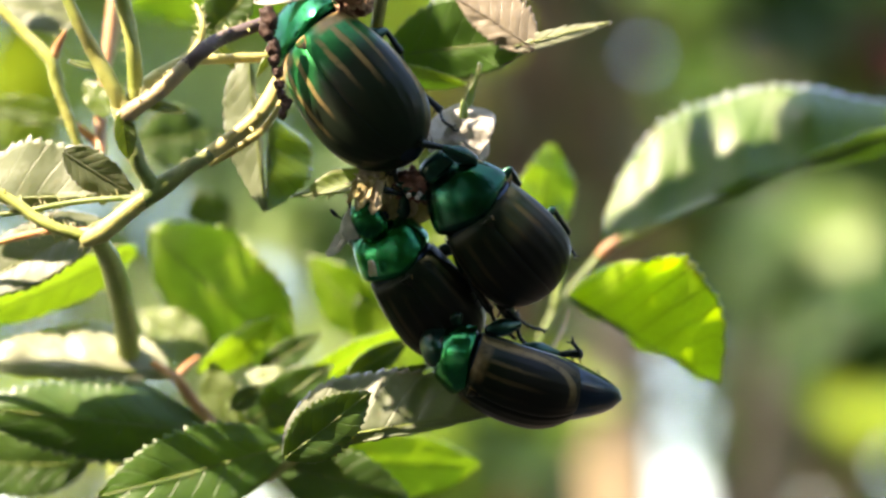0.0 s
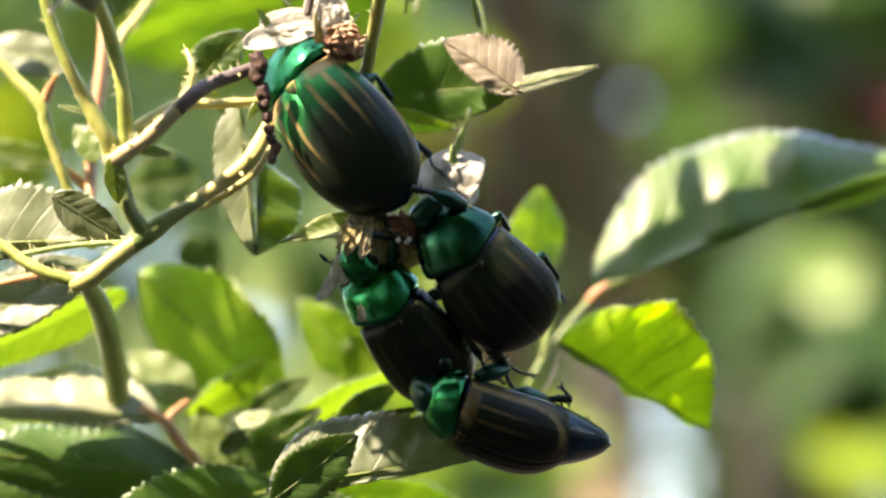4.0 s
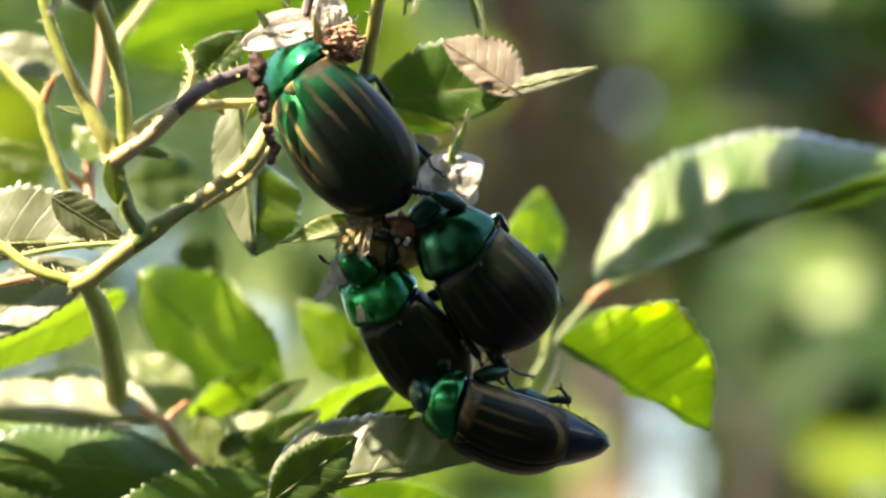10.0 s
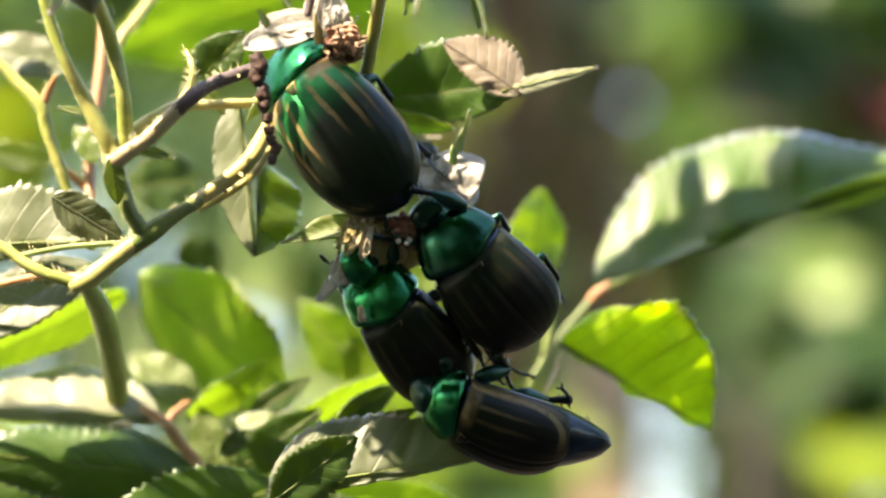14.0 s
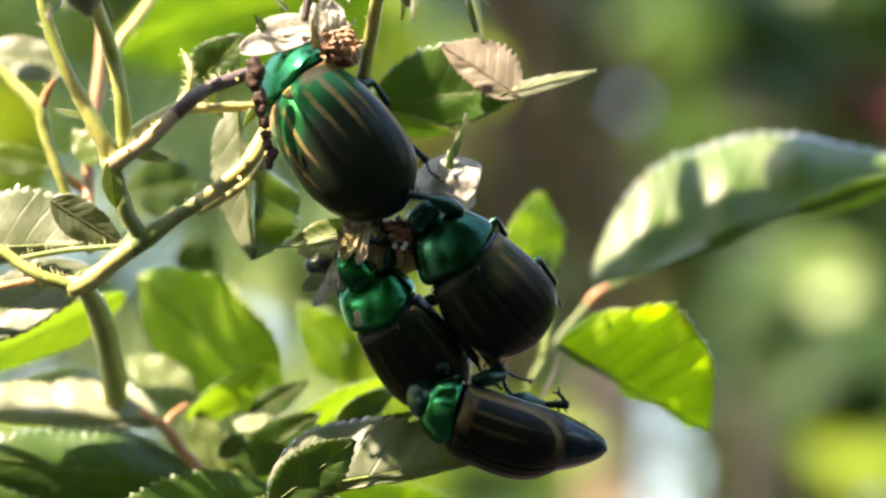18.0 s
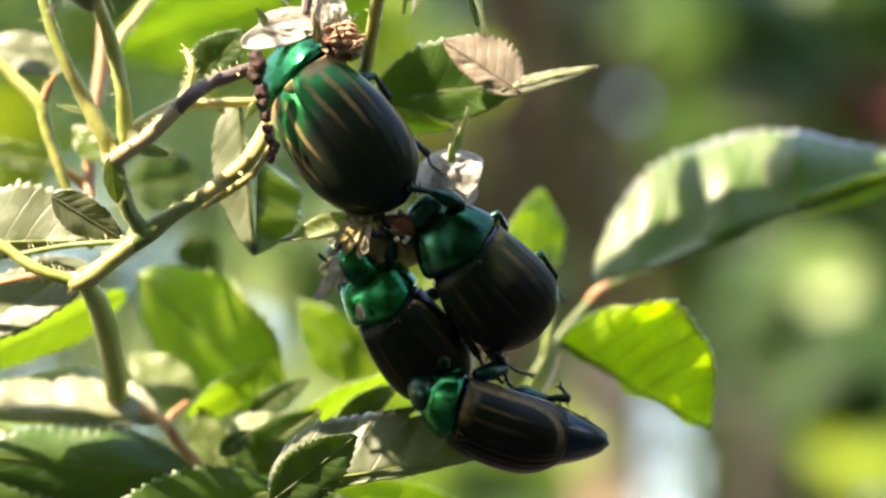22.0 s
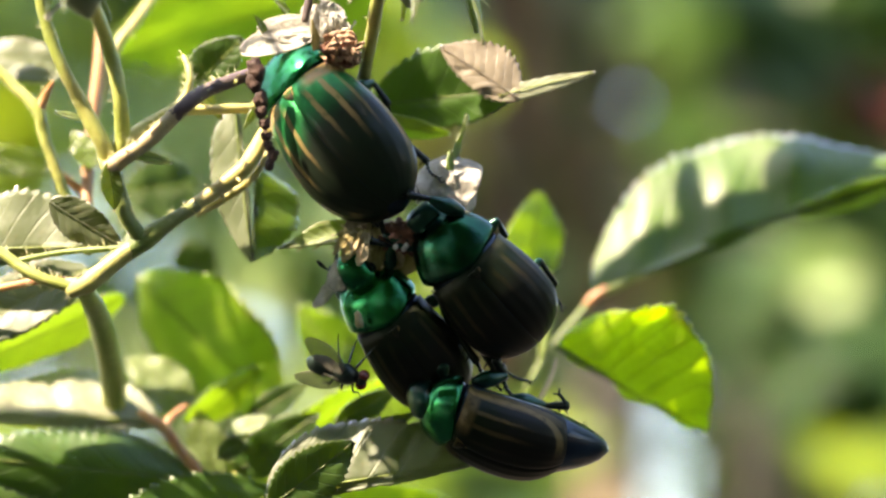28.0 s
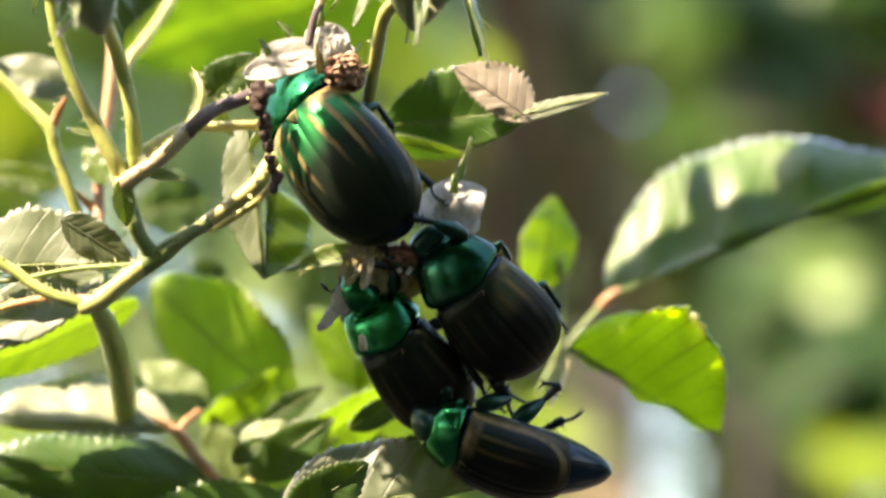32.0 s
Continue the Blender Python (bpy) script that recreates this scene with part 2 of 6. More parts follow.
def part(name, mesh, materials, parent, label="", m=None):
    if isinstance(mesh, bmesh.types.BMesh):
        bm, mesh = mesh, bpy.data.meshes.new(name)
        bm.to_mesh(mesh)
        bm.free()
    for mat in materials if isinstance(materials, (list, tuple)) else [materials]:
        if not mesh.materials or len(mesh.materials) < len(materials if isinstance(materials, (list, tuple)) else [materials]):
            mesh.materials.append(mat)
    mesh.shade_smooth()
    ob = new(name, mesh)
    ob.parent = parent
    if m is not None:
        ob.matrix_basis = m
    return tagged(ob, label=label)


def surface(name, nu, nv, fn, thick=0.0, wrap=False):
    """A sheet from fn(u, v) for u and v in 0..1; with a thickness it has two skins (the second takes material 1) and a rim."""
    us = [i / nu for i in range(nu if wrap else nu + 1)]
    vs = [j / nv for j in range(nv + 1)]
    n = len(us)
    pts = np.array([fn(u, v) for v in vs for u in us], float).reshape(len(vs), n, 3)
    faces, mats, uvs = [], [], []

    def quads(base, flip, mat):
        for j in range(nv):
            for i in range(nu):
                k = (i + 1) % n
                q = [base + j * n + i, base + j * n + k, base + (j + 1) * n + k, base + (j + 1) * n + i]
                w = [(i / nu, j / nv), ((i + 1) / nu, j / nv), ((i + 1) / nu, (j + 1) / nv), (i / nu, (j + 1) / nv)]
                faces.append(q[::-1] if flip else q)
                uvs.extend(w[::-1] if flip else w)
                mats.append(mat)

    quads(0, False, 0)
    allpts = pts.reshape(-1, 3)
    if thick:
        gu = np.gradient(pts, axis=1)
        gv = np.gradient(pts, axis=0)
        nrm = np.cross(gu, gv)
        nrm /= np.maximum(np.linalg.norm(nrm, axis=2, keepdims=True), 1e-12)
        low = (pts - nrm * thick).reshape(-1, 3)
        base = len(allpts)
        allpts = np.vstack([allpts, low])
        quads(base, True, 1)
        ring = [i for i in range(n)] + [j * n + n - 1 for j in range(1, nv + 1)] + [nv * n + i for i in range(n - 2, -1, -1)] + [j * n for j in range(nv - 1, 0, -1)]
        for a, b in zip(ring, ring[1:] + ring[:1]):
            faces.append([b, a, a + base, b + base])
            uvs.extend([((a % n) / nu, (a // n) / nv)] * 4)
            mats.append(0)
    me = bpy.data.meshes.new(name)
    me.from_pydata(allpts.tolist(), [], faces)
    layer = me.uv_layers.new(name="UVMap")
    layer.data.foreach_set("uv", np.array(uvs, float).ravel())
    me.polygons.foreach_set("material_index", mats)
    me.update()
    return me


def smooth_path(points, steps):
    """Catmull-Rom through the points (vectors with a radius as fourth number)."""
    p = [np.array(q, float) for q in points]
    p = [2 * p[0] - p[1]] + p + [2 * p[-1] - p[-2]]
    out = []
    for i in range(1, len(p) - 2):
        for k in range(steps):
            t = k / steps
            a, b, c, d = p[i - 1:i + 3]
            out.append(0.5 * (2 * b + (c - a) * t + (2 * a - 5 * b + 4 * c - d) * t * t + (3 * b - a - 3 * c + d) * t ** 3))
    out.append(p[-2])
    return np.array(out)


def tube(name, points, sides=10, steps=6, lumps=0.0, seed=0, ends=True):
    """A tapered round stalk through points (x, y, z, radius), with rounded ends and slight unevenness."""
    path = smooth_path(points, steps)
    if ends:
        d0, d1 = path[0, :3] - path[1, :3], path[-1, :3] - path[-2, :3]
        d0, d1 = d0 / max(np.linalg.norm(d0), 1e-9), d1 / max(np.linalg.norm(d1), 1e-9)
        path = np.vstack([[*(path[0, :3] + d0 * path[0, 3] * 0.5), path[0, 3] * 0.05], [*(path[0, :3] + d0 * path[0, 3] * 0.35), path[0, 3] * 0.7], path,
                          [*(path[-1, :3] + d1 * path[-1, 3] * 0.35), path[-1, 3] * 0.7], [*(path[-1, :3] + d1 * path[-1, 3] * 0.5), path[-1, 3] * 0.05]])
    verts, faces = [], []
    ref = None
    for i, q in enumerate(path):
        t = path[min(i + 1, len(path) - 1), :3] - path[max(i - 1, 0), :3]
        t = Vector(t).normalized()
        ref = Vector((0.3, 1, 0.2)) if ref is None else ref
        a = (ref - t * ref.dot(t)).normalized()
        ref, b = a, t.cross(a)
        for k in range(sides):
            w = 2 * math.pi * k / sides
            r = q[3] * (1 + lumps * noise.noise(Vector((q[0] * 700 + seed, q[2] * 700 + math.cos(w), math.sin(w)))))
            verts.append(tuple(Vector(q[:3]) + a * (math.cos(w) * r) + b * (math.sin(w) * r)))
    for i in range(len(path) - 1):
        for k in range(sides):
            l = (k + 1) % sides
            faces.append((i * sides + k, i * sides + l, (i + 1) * sides + l, (i + 1) * sides + k))
    me = bpy.data.meshes.new(name)
    me.from_pydata(verts, [], faces)
    me.update()
    return me


def blob(name, size, lumps=0.0, seed=0, rings=12, sides=18, freq=2.0, shape=1.0):
    """A rounded lump of the three half-sizes, uneven by lumps."""
    def fn(u, v):
        a, b = 2 * math.pi * u, math.pi * (0.002 + 0.996 * v)
        d = Vector((math.sin(b) * math.cos(a), math.sin(b) * math.sin(a), math.cos(b)))
        k = 1 + lumps * noise.noise(d * freq + Vector((seed * 3.7, seed, 0)))
        s = [math.copysign(abs(c) ** shape, c) for c in d]
        return s[0] * size[0] * k, s[1] * size[1] * k, s[2] * size[2] * k
    return surface(name, sides, rings, fn, 0.0, True)


def aimed(base, tip, face):
    """At base, with y towards tip and z as near to face as can be; and the distance."""
    y = (tip - base)
    length = y.length
    y.normalize()
    z = Vector(face)
    z = (z - y * z.dot(y)).normalized()
    x = y.cross(z)
    return Matrix.Translation(base) @ Matrix((x, y, z)).transposed().to_4x4(), length


GROUPS = {}


def sways(ob, group, at):
    GROUPS[ob] = (group, Vector(at))
    return ob


def rose_leaf(base, tip, half, back=(5, 5), face=(0, -1, 0), bend=0.2, fold=(0.3, 0.3), curl=0.0, teeth=15, skins=None, label="", group="low",
              seed=0, blunt=0.8, ripple=0.05, petiole=(), bulges=(), bite=0.20, sides=(1.0, 1.0), rib_skin=None):
    """A toothed rose leaflet from base to tip on the plan; fold: how far each half is folded up along the midrib, in radians."""
    b, e = spot(*base, back[0]), spot(*tip, back[1])
    at = b.copy()
    ob = empty("rose_leaf", at, label=label or "green toothed rose leaf on its stalk", category="leaf", group="rose leaves")
    m, length = aimed(Vector((0, 0, 0)), e - b, face)
    width = half * UNIT * (1 + sum(back) * 0.0005 / STAND)
    skins = skins or (LEAF_UNDER, LEAF_TOP)

    def mid(v):
        if abs(bend) < 1e-3:
            return v * length, 0.0, 0.0
        r = length / (2 * math.sin(bend / 2)) if bend else 0
        a = bend * (v - 0.5)
        return length / 2 + r * math.sin(a), r * (math.cos(a) - math.cos(bend / 2)), -a

    def fn(u, v):
        s = 2 * u - 1
        side = 0 if s < 0 else 1
        w = width * max(math.sin(math.pi * min(v, 1) ** blunt) ** 0.72, 0.0) * (1 - 0.25 * max(0, v - 0.75))
        w = max(w, width * 0.012)
        saw = (v * teeth) % 1.0
        x = abs(s) * w * sides[side] * (1 + bite * (0.6 + 0.8 * noise.noise(Vector((math.floor(v * teeth) * 3.1, seed, side)))) * (saw - 0.4) * abs(s) ** 8)
        f = fold[side]
        y, z, _ = mid(v)
        z += x * math.sin(f) - curl * x * abs(s) * 0.6
        z += width * ripple * abs(s) * math.sin(v * 17 + seed + side * 2.0) + width * 0.05 * noise.noise(Vector((s * 2, v * 4, seed * 5.1)))
        for bs, bv, rs, rv, amp in bulges:
            z += amp * width * math.exp(-((s - bs) / rs) ** 2 - ((v - bv - 0.12 * abs(s)) / rv) ** 2)
        z -= width * 0.045 * abs(s) * abs(((v * 8 - abs(s) * 1.6) % 1.0) - 0.5)
        return (1 if s > 0 else -1) * x * math.cos(f), y + 0.03 * length * abs(s) * (saw * 0.3), z
    part("blade", surface("blade", 18, teeth * 4, fn, 0.00022), skins, ob, m=m)
    rib = []
    for i in range(7):
        v = i / 6
        y, z, _ = mid(v * 0.97)
        rib.append((0, y, z + 0.0001, max(0.00006, width * 0.022 * (1.1 - v))))
    part("midrib", tube("midrib", rib, 6, 3), rib_skin or RIB, ob, m=m)
    if petiole:
        pts = [(*(spot(u, v, k) - at), r * UNIT) for u, v, k, r in petiole]
        part("leaf_stalk", tube("leaf_stalk", pts, 8, 5), STEM_RED, ob)
    return sways(ob, group, at)


# ---- the beetles ----
def cross_arc(u, w, h, reach=1.75, power=0.85):
    a = (u - 0.5) * 2 * reach
    s, c = math.sin(a), math.cos(a)
    return w * math.copysign(abs(s) ** power, s), h * (math.copysign(abs(c) ** power, c))


def leg(parent, name, pts, widths=(0.75, 0.45, 0.22), spines=4):
    """Thigh, shin with spurs, and foot with claws; pts: hip, knee, ankle, toe in millimetres of the beetle's space."""
    hip, knee, ankle, toe = (Vector(p) * 0.001 for p in pts)
    zero = Vector((0, 0, 0))
    mm = 0.001
    thigh = part(name, tube(name, [(*zero, widths[0] * 0.55 * mm), (*((knee - hip) * 0.45), widths[0] * mm), (*(knee - hip), widths[1] * 0.8 * mm)], 10, 5),
                 THIGH, parent, m=Matrix.Translation(hip))
    shin = tube("shin", [(*zero, widths[1] * 0.6 * mm), (*((ankle - knee) * 0.6), widths[1] * 0.8 * mm), (*(ankle - knee), widths[1] * mm)], 8, 4)
    bm = bmesh.new()
    bm.from_mesh(shin)
    d = ankle - knee
    side = d.cross(Vector((0.3, 0.5, 1))).normalized()
    for i in range(spines):
        base = d * (0.35 + 0.6 * i / spines)
        tipv = base + side * widths[1] * 2.3 * mm * (1 if i % 2 else -0.6) + d.normalized() * widths[1] * mm
        a, b = d.normalized() * widths[1] * 0.4 * mm, side.cross(d).normalized() * widths[1] * 0.35 * mm
        vs = [bm.verts.new(p) for p in (base + a, base + b, base - a, base - b, tipv)]
        for k in range(4):
            bm.faces.new((vs[k], vs[(k + 1) % 4], vs[4]))
    shin_ob = part("shin", bm, BLACK, thigh, m=Matrix.Translation(knee - hip))
    d = toe - ankle
    foot = []
    bend = d.cross(Vector((0.2, 1, 0.4))).normalized() * d.length * 0.12
    for i in range(11):
        k = i / 10
        foot.append((*(d * k + bend * math.sin(math.pi * k)), widths[2] * mm * (1.0 if i % 2 else 0.62)))
    bm = bmesh.new()
    bm.from_mesh(tube("foot", foot, 7, 2))
    for sgn in (1, -1):
        across = d.cross(bend).normalized() * sgn
        me = tube("claw", [(*d, 0.13 * mm), (*(d * 1.15 + across * 0.35 * mm), 0.1 * mm), (*(d * 1.2 + across * 0.4 * mm - bend.normalized() * 0.5 * mm), 0.03 * mm)], 5, 3)
        bm.from_mesh(me)
    part("foot", bm, BLACK, thigh, m=Matrix.Translation(ankle - hip))
    return thigh


def beetle(scut, back, turn, pitch, roll, label, length=16.0, half=6.6, high=4.6, legs=(), feelers=True, nape=6.0, skull=0.0, tail=2.2, tuck=0.0, arch=0.028, front=0.86, skin=None, collar=0.04, taper=0.44, mask=None, shield=None, snout=0.45):
    """A flower beetle; its origin is the little plate between the wing cases. Local y leads to the head, z up from its back."""
    mm = 0.001
    at = spot(*scut, back)
    ob = new("beetle")
    ob.empty_display_size = 0.003
    local = Matrix.Rotation(radians(turn), 4, "Y") @ pose(0, 0, 0, 90) @ pose(0, 0, 0, pitch) @ pose(0, 0, 0, 0, roll) @ Matrix.Translation((0, 0, -high * mm * 0.86))
    ob.matrix_world = FRAME @ Matrix.Translation(at) @ local
    tagged(ob, label=label, category="beetle", group="beetles on the rose")

    def sag(y):
        """How far the arched back falls away at y metres from the origin."""
        return -arch * (y / mm + 3.0) ** 2 * mm + arch * 9.0 * mm

    def plan(v):
        """Half width and height of the hind body at v from the shoulders (0) to the tail (1)."""
        w = front + (1.02 - front) * math.sin(min(v, 0.5) / 0.5 * math.pi / 2)
        if v > 0.5:
            k = (v - 0.5) / 0.5
            w *= math.sqrt(max(1 - (k * 0.99) ** 2.8, 0.0))
        h = 0.84 + 0.16 * math.sin(min(v / 0.45, 1) * math.pi / 2)
        if v > 0.5:
            k = (v - 0.5) / 0.5
            h *= math.sqrt(max(1 - (k * 0.95) ** 2.2, 0.0)) * 0.9 + 0.1
        return w * half * mm, h * high * mm

    def case(side):
        def fn(u, v):
            w, h = plan(v)
            a = 0.002 + u * 1.738
            x, z = w * math.sin(a) ** 0.9 if a < 1.57 else w * (1 - (a - 1.57) * 0.25), h * (abs(math.cos(a)) ** 0.85) * (1 if a < 1.57 else -1)
            z += -0.10 * mm * math.exp(-(u / 0.022) ** 2) + 0.02 * mm * math.sin(u * 44)
            shoulder = 0.16 * mm * math.exp(-((u - 0.62) / 0.12) ** 2 - ((v - 0.08) / 0.09) ** 2)
            fall = math.exp(-(v / 0.03) ** 2) * 0.45 * mm
            return side * (x + shoulder * 0.6), -v * length * mm - 0.2 * mm, z + shoulder - fall + sag(-v * length * mm)
        return fn
    for side in (1, -1):
        me = surface("wing_case", 40, 44, case(side))
        if side < 0:
            me.flip_normals()
        part("wing_case", me, skin or CASE, ob, "dark green wing case with straw-coloured stripes")

    def trunk(u, v):
        y = v * (length + tail) / length
        w, h = plan(min(y, 0.8))
        if y > 0.8:
            k = (y - 0.8) / (0.2 + tail / length)
            f = math.sqrt(max(1 - k ** 1.7, 0.0006)) * (1 - 0.25 * k)
            w, h = w * f, h * f
        a = 2 * math.pi * u
        z = math.cos(a)
        low = high * mm * 0.72 * (1 if y < 0.8 else f)
        return w * 0.93 * math.sin(a), -y * length * mm, (h * 0.88 if z > 0 else low) * z - 0.25 * mm + sag(-y * length * mm)
    belly = surface("abdomen", 28, 26, trunk, 0.0, True)
    belly.flip_normals()
    part("abdomen", belly, BELLY, ob, "blue black abdomen")

    def neck(u, v):
        w = half * mm * (front + collar) * (1 - taper * v ** 1.7) * (1 - 0.04 * math.exp(-(v / 0.05) ** 2))
        h = high * mm * (0.86 - 0.30 * v ** 1.5)
        if v > 0.66:
            k = (v - 0.66) / 0.34
            w, h = w * math.sqrt(1 - snout * k ** 2.4), h * math.sqrt(1 - 0.75 * k ** 2.4)
        x, z = cross_arc(u, w, h, 1.95, 0.92)
        mid = 1 - abs(2 * u - 1)
        y = v * nape * mm - 0.8 * mm * max(0.0, (mid - 0.45) / 0.55) ** 1.6 * (1 - v) ** 2 + 0.15 * mm + 0.5 * mm * (1 - mid) * (1 - v)
        z -= 0.35 * mm * math.exp(-(v / 0.05) ** 2)
        return x, y, z - 0.15 * mm + sag(y)
    me = surface("thorax_shield", 44, 24, neck)
    me.flip_normals()
    part("thorax_shield", me, shield or SHELL, ob, "glossy metallic green thorax shield")

    def plate(u, v):
        return (u - 0.5) * 1.5 * mm * (1 - v) ** 0.8, -0.75 * mm - v * 1.5 * mm, high * mm * 0.86 + 0.12 * mm * math.sin(math.pi * u) + 0.02 * mm
    part("scutellum", surface("scutellum", 8, 8, plate, 0.0002), (skin or CASE, skin or CASE), ob)
    chest = blob("chest", (half * 0.72 * mm, nape * 0.62 * mm, high * 0.62 * mm))
    part("chest", chest, BELLY, ob, m=Matrix.Translation((0, nape * 0.30 * mm, -0.7 * mm + sag(nape * 0.5 * mm))))

    def face(u, v):
        a, b = 2 * math.pi * u, math.pi * (0.004 + 0.992 * v)
        d = [math.sin(b) * math.cos(a), -math.cos(b), math.sin(b) * math.sin(a)]
        s = [math.copysign(abs(c) ** 0.72, c) for c in d]
        return s[0] * half * 0.37 * mm * (1 - 0.12 * s[1]), s[1] * 2.1 * mm, s[2] * 1.6 * mm + 0.25 * mm * (1 - s[1])
    me = surface("head", 26, 18, face, 0.0, True)
    me.flip_normals()
    # mask gives a head a darker skin: its shade is in the colour
    m_head = pose(0, (nape + 1.35 - tuck) * mm, (high * 0.28 - tuck) * mm + sag((nape + 1.0) * mm), -30 + skull)
    head = part("head", me, mask or SHELL, ob, "green head with shade in its colour" if mask else "metallic green head", m=m_head)
    for side in (1, -1):
        part("eye", blob("eye", (0.55 * mm, 0.62 * mm, 0.6 * mm), 0, 0, 8, 12), BLACK, head, m=Matrix.Translation((side * half * 0.33 * mm, -0.7 * mm, 0.15 * mm)))
        if feelers:
            pts = [(0, 0, 0, 0.10 * mm), (side * 0.7 * mm, 0.3 * mm, 0.1 * mm, 0.09 * mm), (side * 1.2 * mm, 1.0 * mm, 0.2 * mm, 0.10 * mm), (side * 1.4 * mm, 1.6 * mm, 0.1 * mm, 0.24 * mm), (side * 1.5 * mm, 2.2 * mm, 0, 0.14 * mm)]
            part("antenna", tube("antenna", pts, 7, 4), BLACK, head, m=Matrix.Translation((side * half * 0.26 * mm, 0.9 * mm, -0.3 * mm)))
    made = [leg(ob, *spec) for spec in legs]
    sways(ob, "near", at)
    return ob, local, made


A_LEGS = [("fore_leg", [(3.0, 2.5, -2.2), (5.6, 4.2, -3.2), (5.4, 6.5, -4.2), (4.0, 8.4, -4.6)]),
          ("fore_leg", [(-3.0, 2.5, -2.2), (-5.2, 4.2, -3.8), (-5.0, 6.6, -4.6), (-3.0, 8.2, -4.8)]),
          ("middle_leg", [(3.4, -2.0, -3.0), (5.2, -2.2, -5.0), (4.6, -4.6, -6.4), (3.6, -6.4, -6.8)]),
          ("middle_leg", [(-4.0, -2.0, -2.6), (-6.0, -1.6, -4.4), (-6.2, -5.2, -5.6), (-5.0, -8.0, -6.0)]),
          ("hind_leg", [(3.0, -8.0, -3.0), (4.0, -10.2, -5.4), (4.4, -13.2, -5.6), (4.6, -16.0, -4.6)]),
          ("hind_leg", [(-3.4, -8.0, -2.8), (-4.8, -11.0, -4.0), (-3.8, -15.0, -4.8), (-1.6, -17.6, -5.0)])]
B_LEGS = [("fore_leg", [(3.3, 4.0, 0.2), (1.7, 7.4, 0.9), (0.3, 9.3, 0.9), (-1.2, 10.3, 0.4)], (0.95, 0.5, 0.24), 6),
          ("fore_leg", [(-3.0, 4.2, -1.4), (-4.4, 7.2, -2.6), (-3.0, 9.8, -3.0), (-1.4, 11.2, -3.0)]),
          ("middle_leg", [(3.4, 0.4, -1.8), (5.5, 0.6, -0.9), (5.0, -1.6, -2.6), (4.4, -4.2, -3.4)]),
          ("middle_leg", [(-3.6, -1.6, -1.8), (-5.5, -4.4, -1.6), (-6.1, -9.2, -0.6), (-6.2, -12.6, 0.2)], (0.9, 0.52, 0.30), 7),
          ("hind_leg", [(3.2, -6.4, -2.2), (6.1, -6.0, -2.2), (5.6, -9.4, -3.4), (4.6, -11.8, -3.8)]),
          ("hind_leg", [(-3.2, -6.4, -2.2), (-5.0, -8.2, -1.6), (-5.3, -12.6, -0.2), (-5.6, -15.0, 0.6)], (0.9, 0.52, 0.30), 7)]
C_LEGS = [("fore_leg", [(2.6, 3.2, -1.0), (4.6, 5.8, -0.4), (3.2, 7.8, 0.2), (1.8, 8.8, 0.6)]),
          ("fore_leg", [(-2.6, 3.2, -1.8), (-3.2, 5.0, -3.0), (-2.2, 6.8, -3.6), (-0.8, 8.0, -4.0)]),
          ("middle_leg", [(3.6, -1.6, -1.4), (6.0, -2.4, -1.0), (7.2, -7.4, -0.4), (7.8, -10.6, 0.0)]),
          ("middle_leg", [(-3.4, -2.0, -1.8), (-4.4, -3.0, -3.4), (-4.0, -6.8, -4.2), (-3.2, -9.4, -4.4)]),
          ("hind_leg", [(3.0, -6.4, -1.8), (5.6, -8.6, -1.2), (6.6, -12.4, -0.4), (8.0, -15.0, 0.0)]),
          ("hind_leg", [(-3.0, -6.4, -1.8), (-3.8, -9.6, -3.6), (-2.4, -13.0, -4.0), (-0.8, -15.2, -4.2)])]
D_LEGS = [("fore_leg", [(2.2, 2.6, -2.6), (2.9, 3.8, -3.8), (2.2, 5.2, -4.2), (1.2, 6.2, -4.2)], (0.9, 0.5, 0.27)),
          ("fore_leg", [(-2.2, 2.6, -2.6), (-2.9, 3.8, -3.6), (-2.4, 5.4, -3.8), (-1.4, 6.6, -3.6)], (0.9, 0.5, 0.27)),
          ("middle_leg", [(2.6, -0.6, -2.8), (3.3, -3.6, -4.7), (4.4, -1.9, -5.2), (5.2, 0.0, -5.2)], (1.0, 0.55, 0.27)),
          ("middle_leg", [(-2.8, -1.6, -3.2), (-3.4, -4.0, -5.6), (-2.2, -1.6, -7.0), (-1.4, 0.6, -7.2)], (1.0, 0.55, 0.27)),
          ("hind_leg", [(2.0, -4.8, -2.8), (2.1, -8.6, -3.7), (3.1, -10.8, -4.0), (4.1, -9.4, -4.2)], (1.0, 0.55, 0.27)),
          ("hind_leg", [(-2.4, -5.0, -3.2), (-2.8, -9.0, -5.0), (-1.6, -11.6, -5.4), (-0.4, -13.4, -5.2)], (1.0, 0.55, 0.27))]

BEETLE_A, LOCAL_A, LEGS_A = beetle((503, 147), 1, -37, -24, -19, "large dark green striped beetle clinging to a withered flower", 16.1, 6.05, 4.75, A_LEGS, False, 5.6, -60, 0.6, 4.4, 0.014, 0.78, None, 0.08, 0.16)
BEETLE_B, LOCAL_B, LEGS_B = beetle((830, 464), -2, -42, 12, 0, "dark green striped beetle feeding head first on the flower base", 12.1, 5.4, 4.0, B_LEGS, True, 5.4, -60, 0.2, 1.4, skin=CASE_SHADED, mask=THIGH, taper=0.56, shield=SHELL_SHADED)
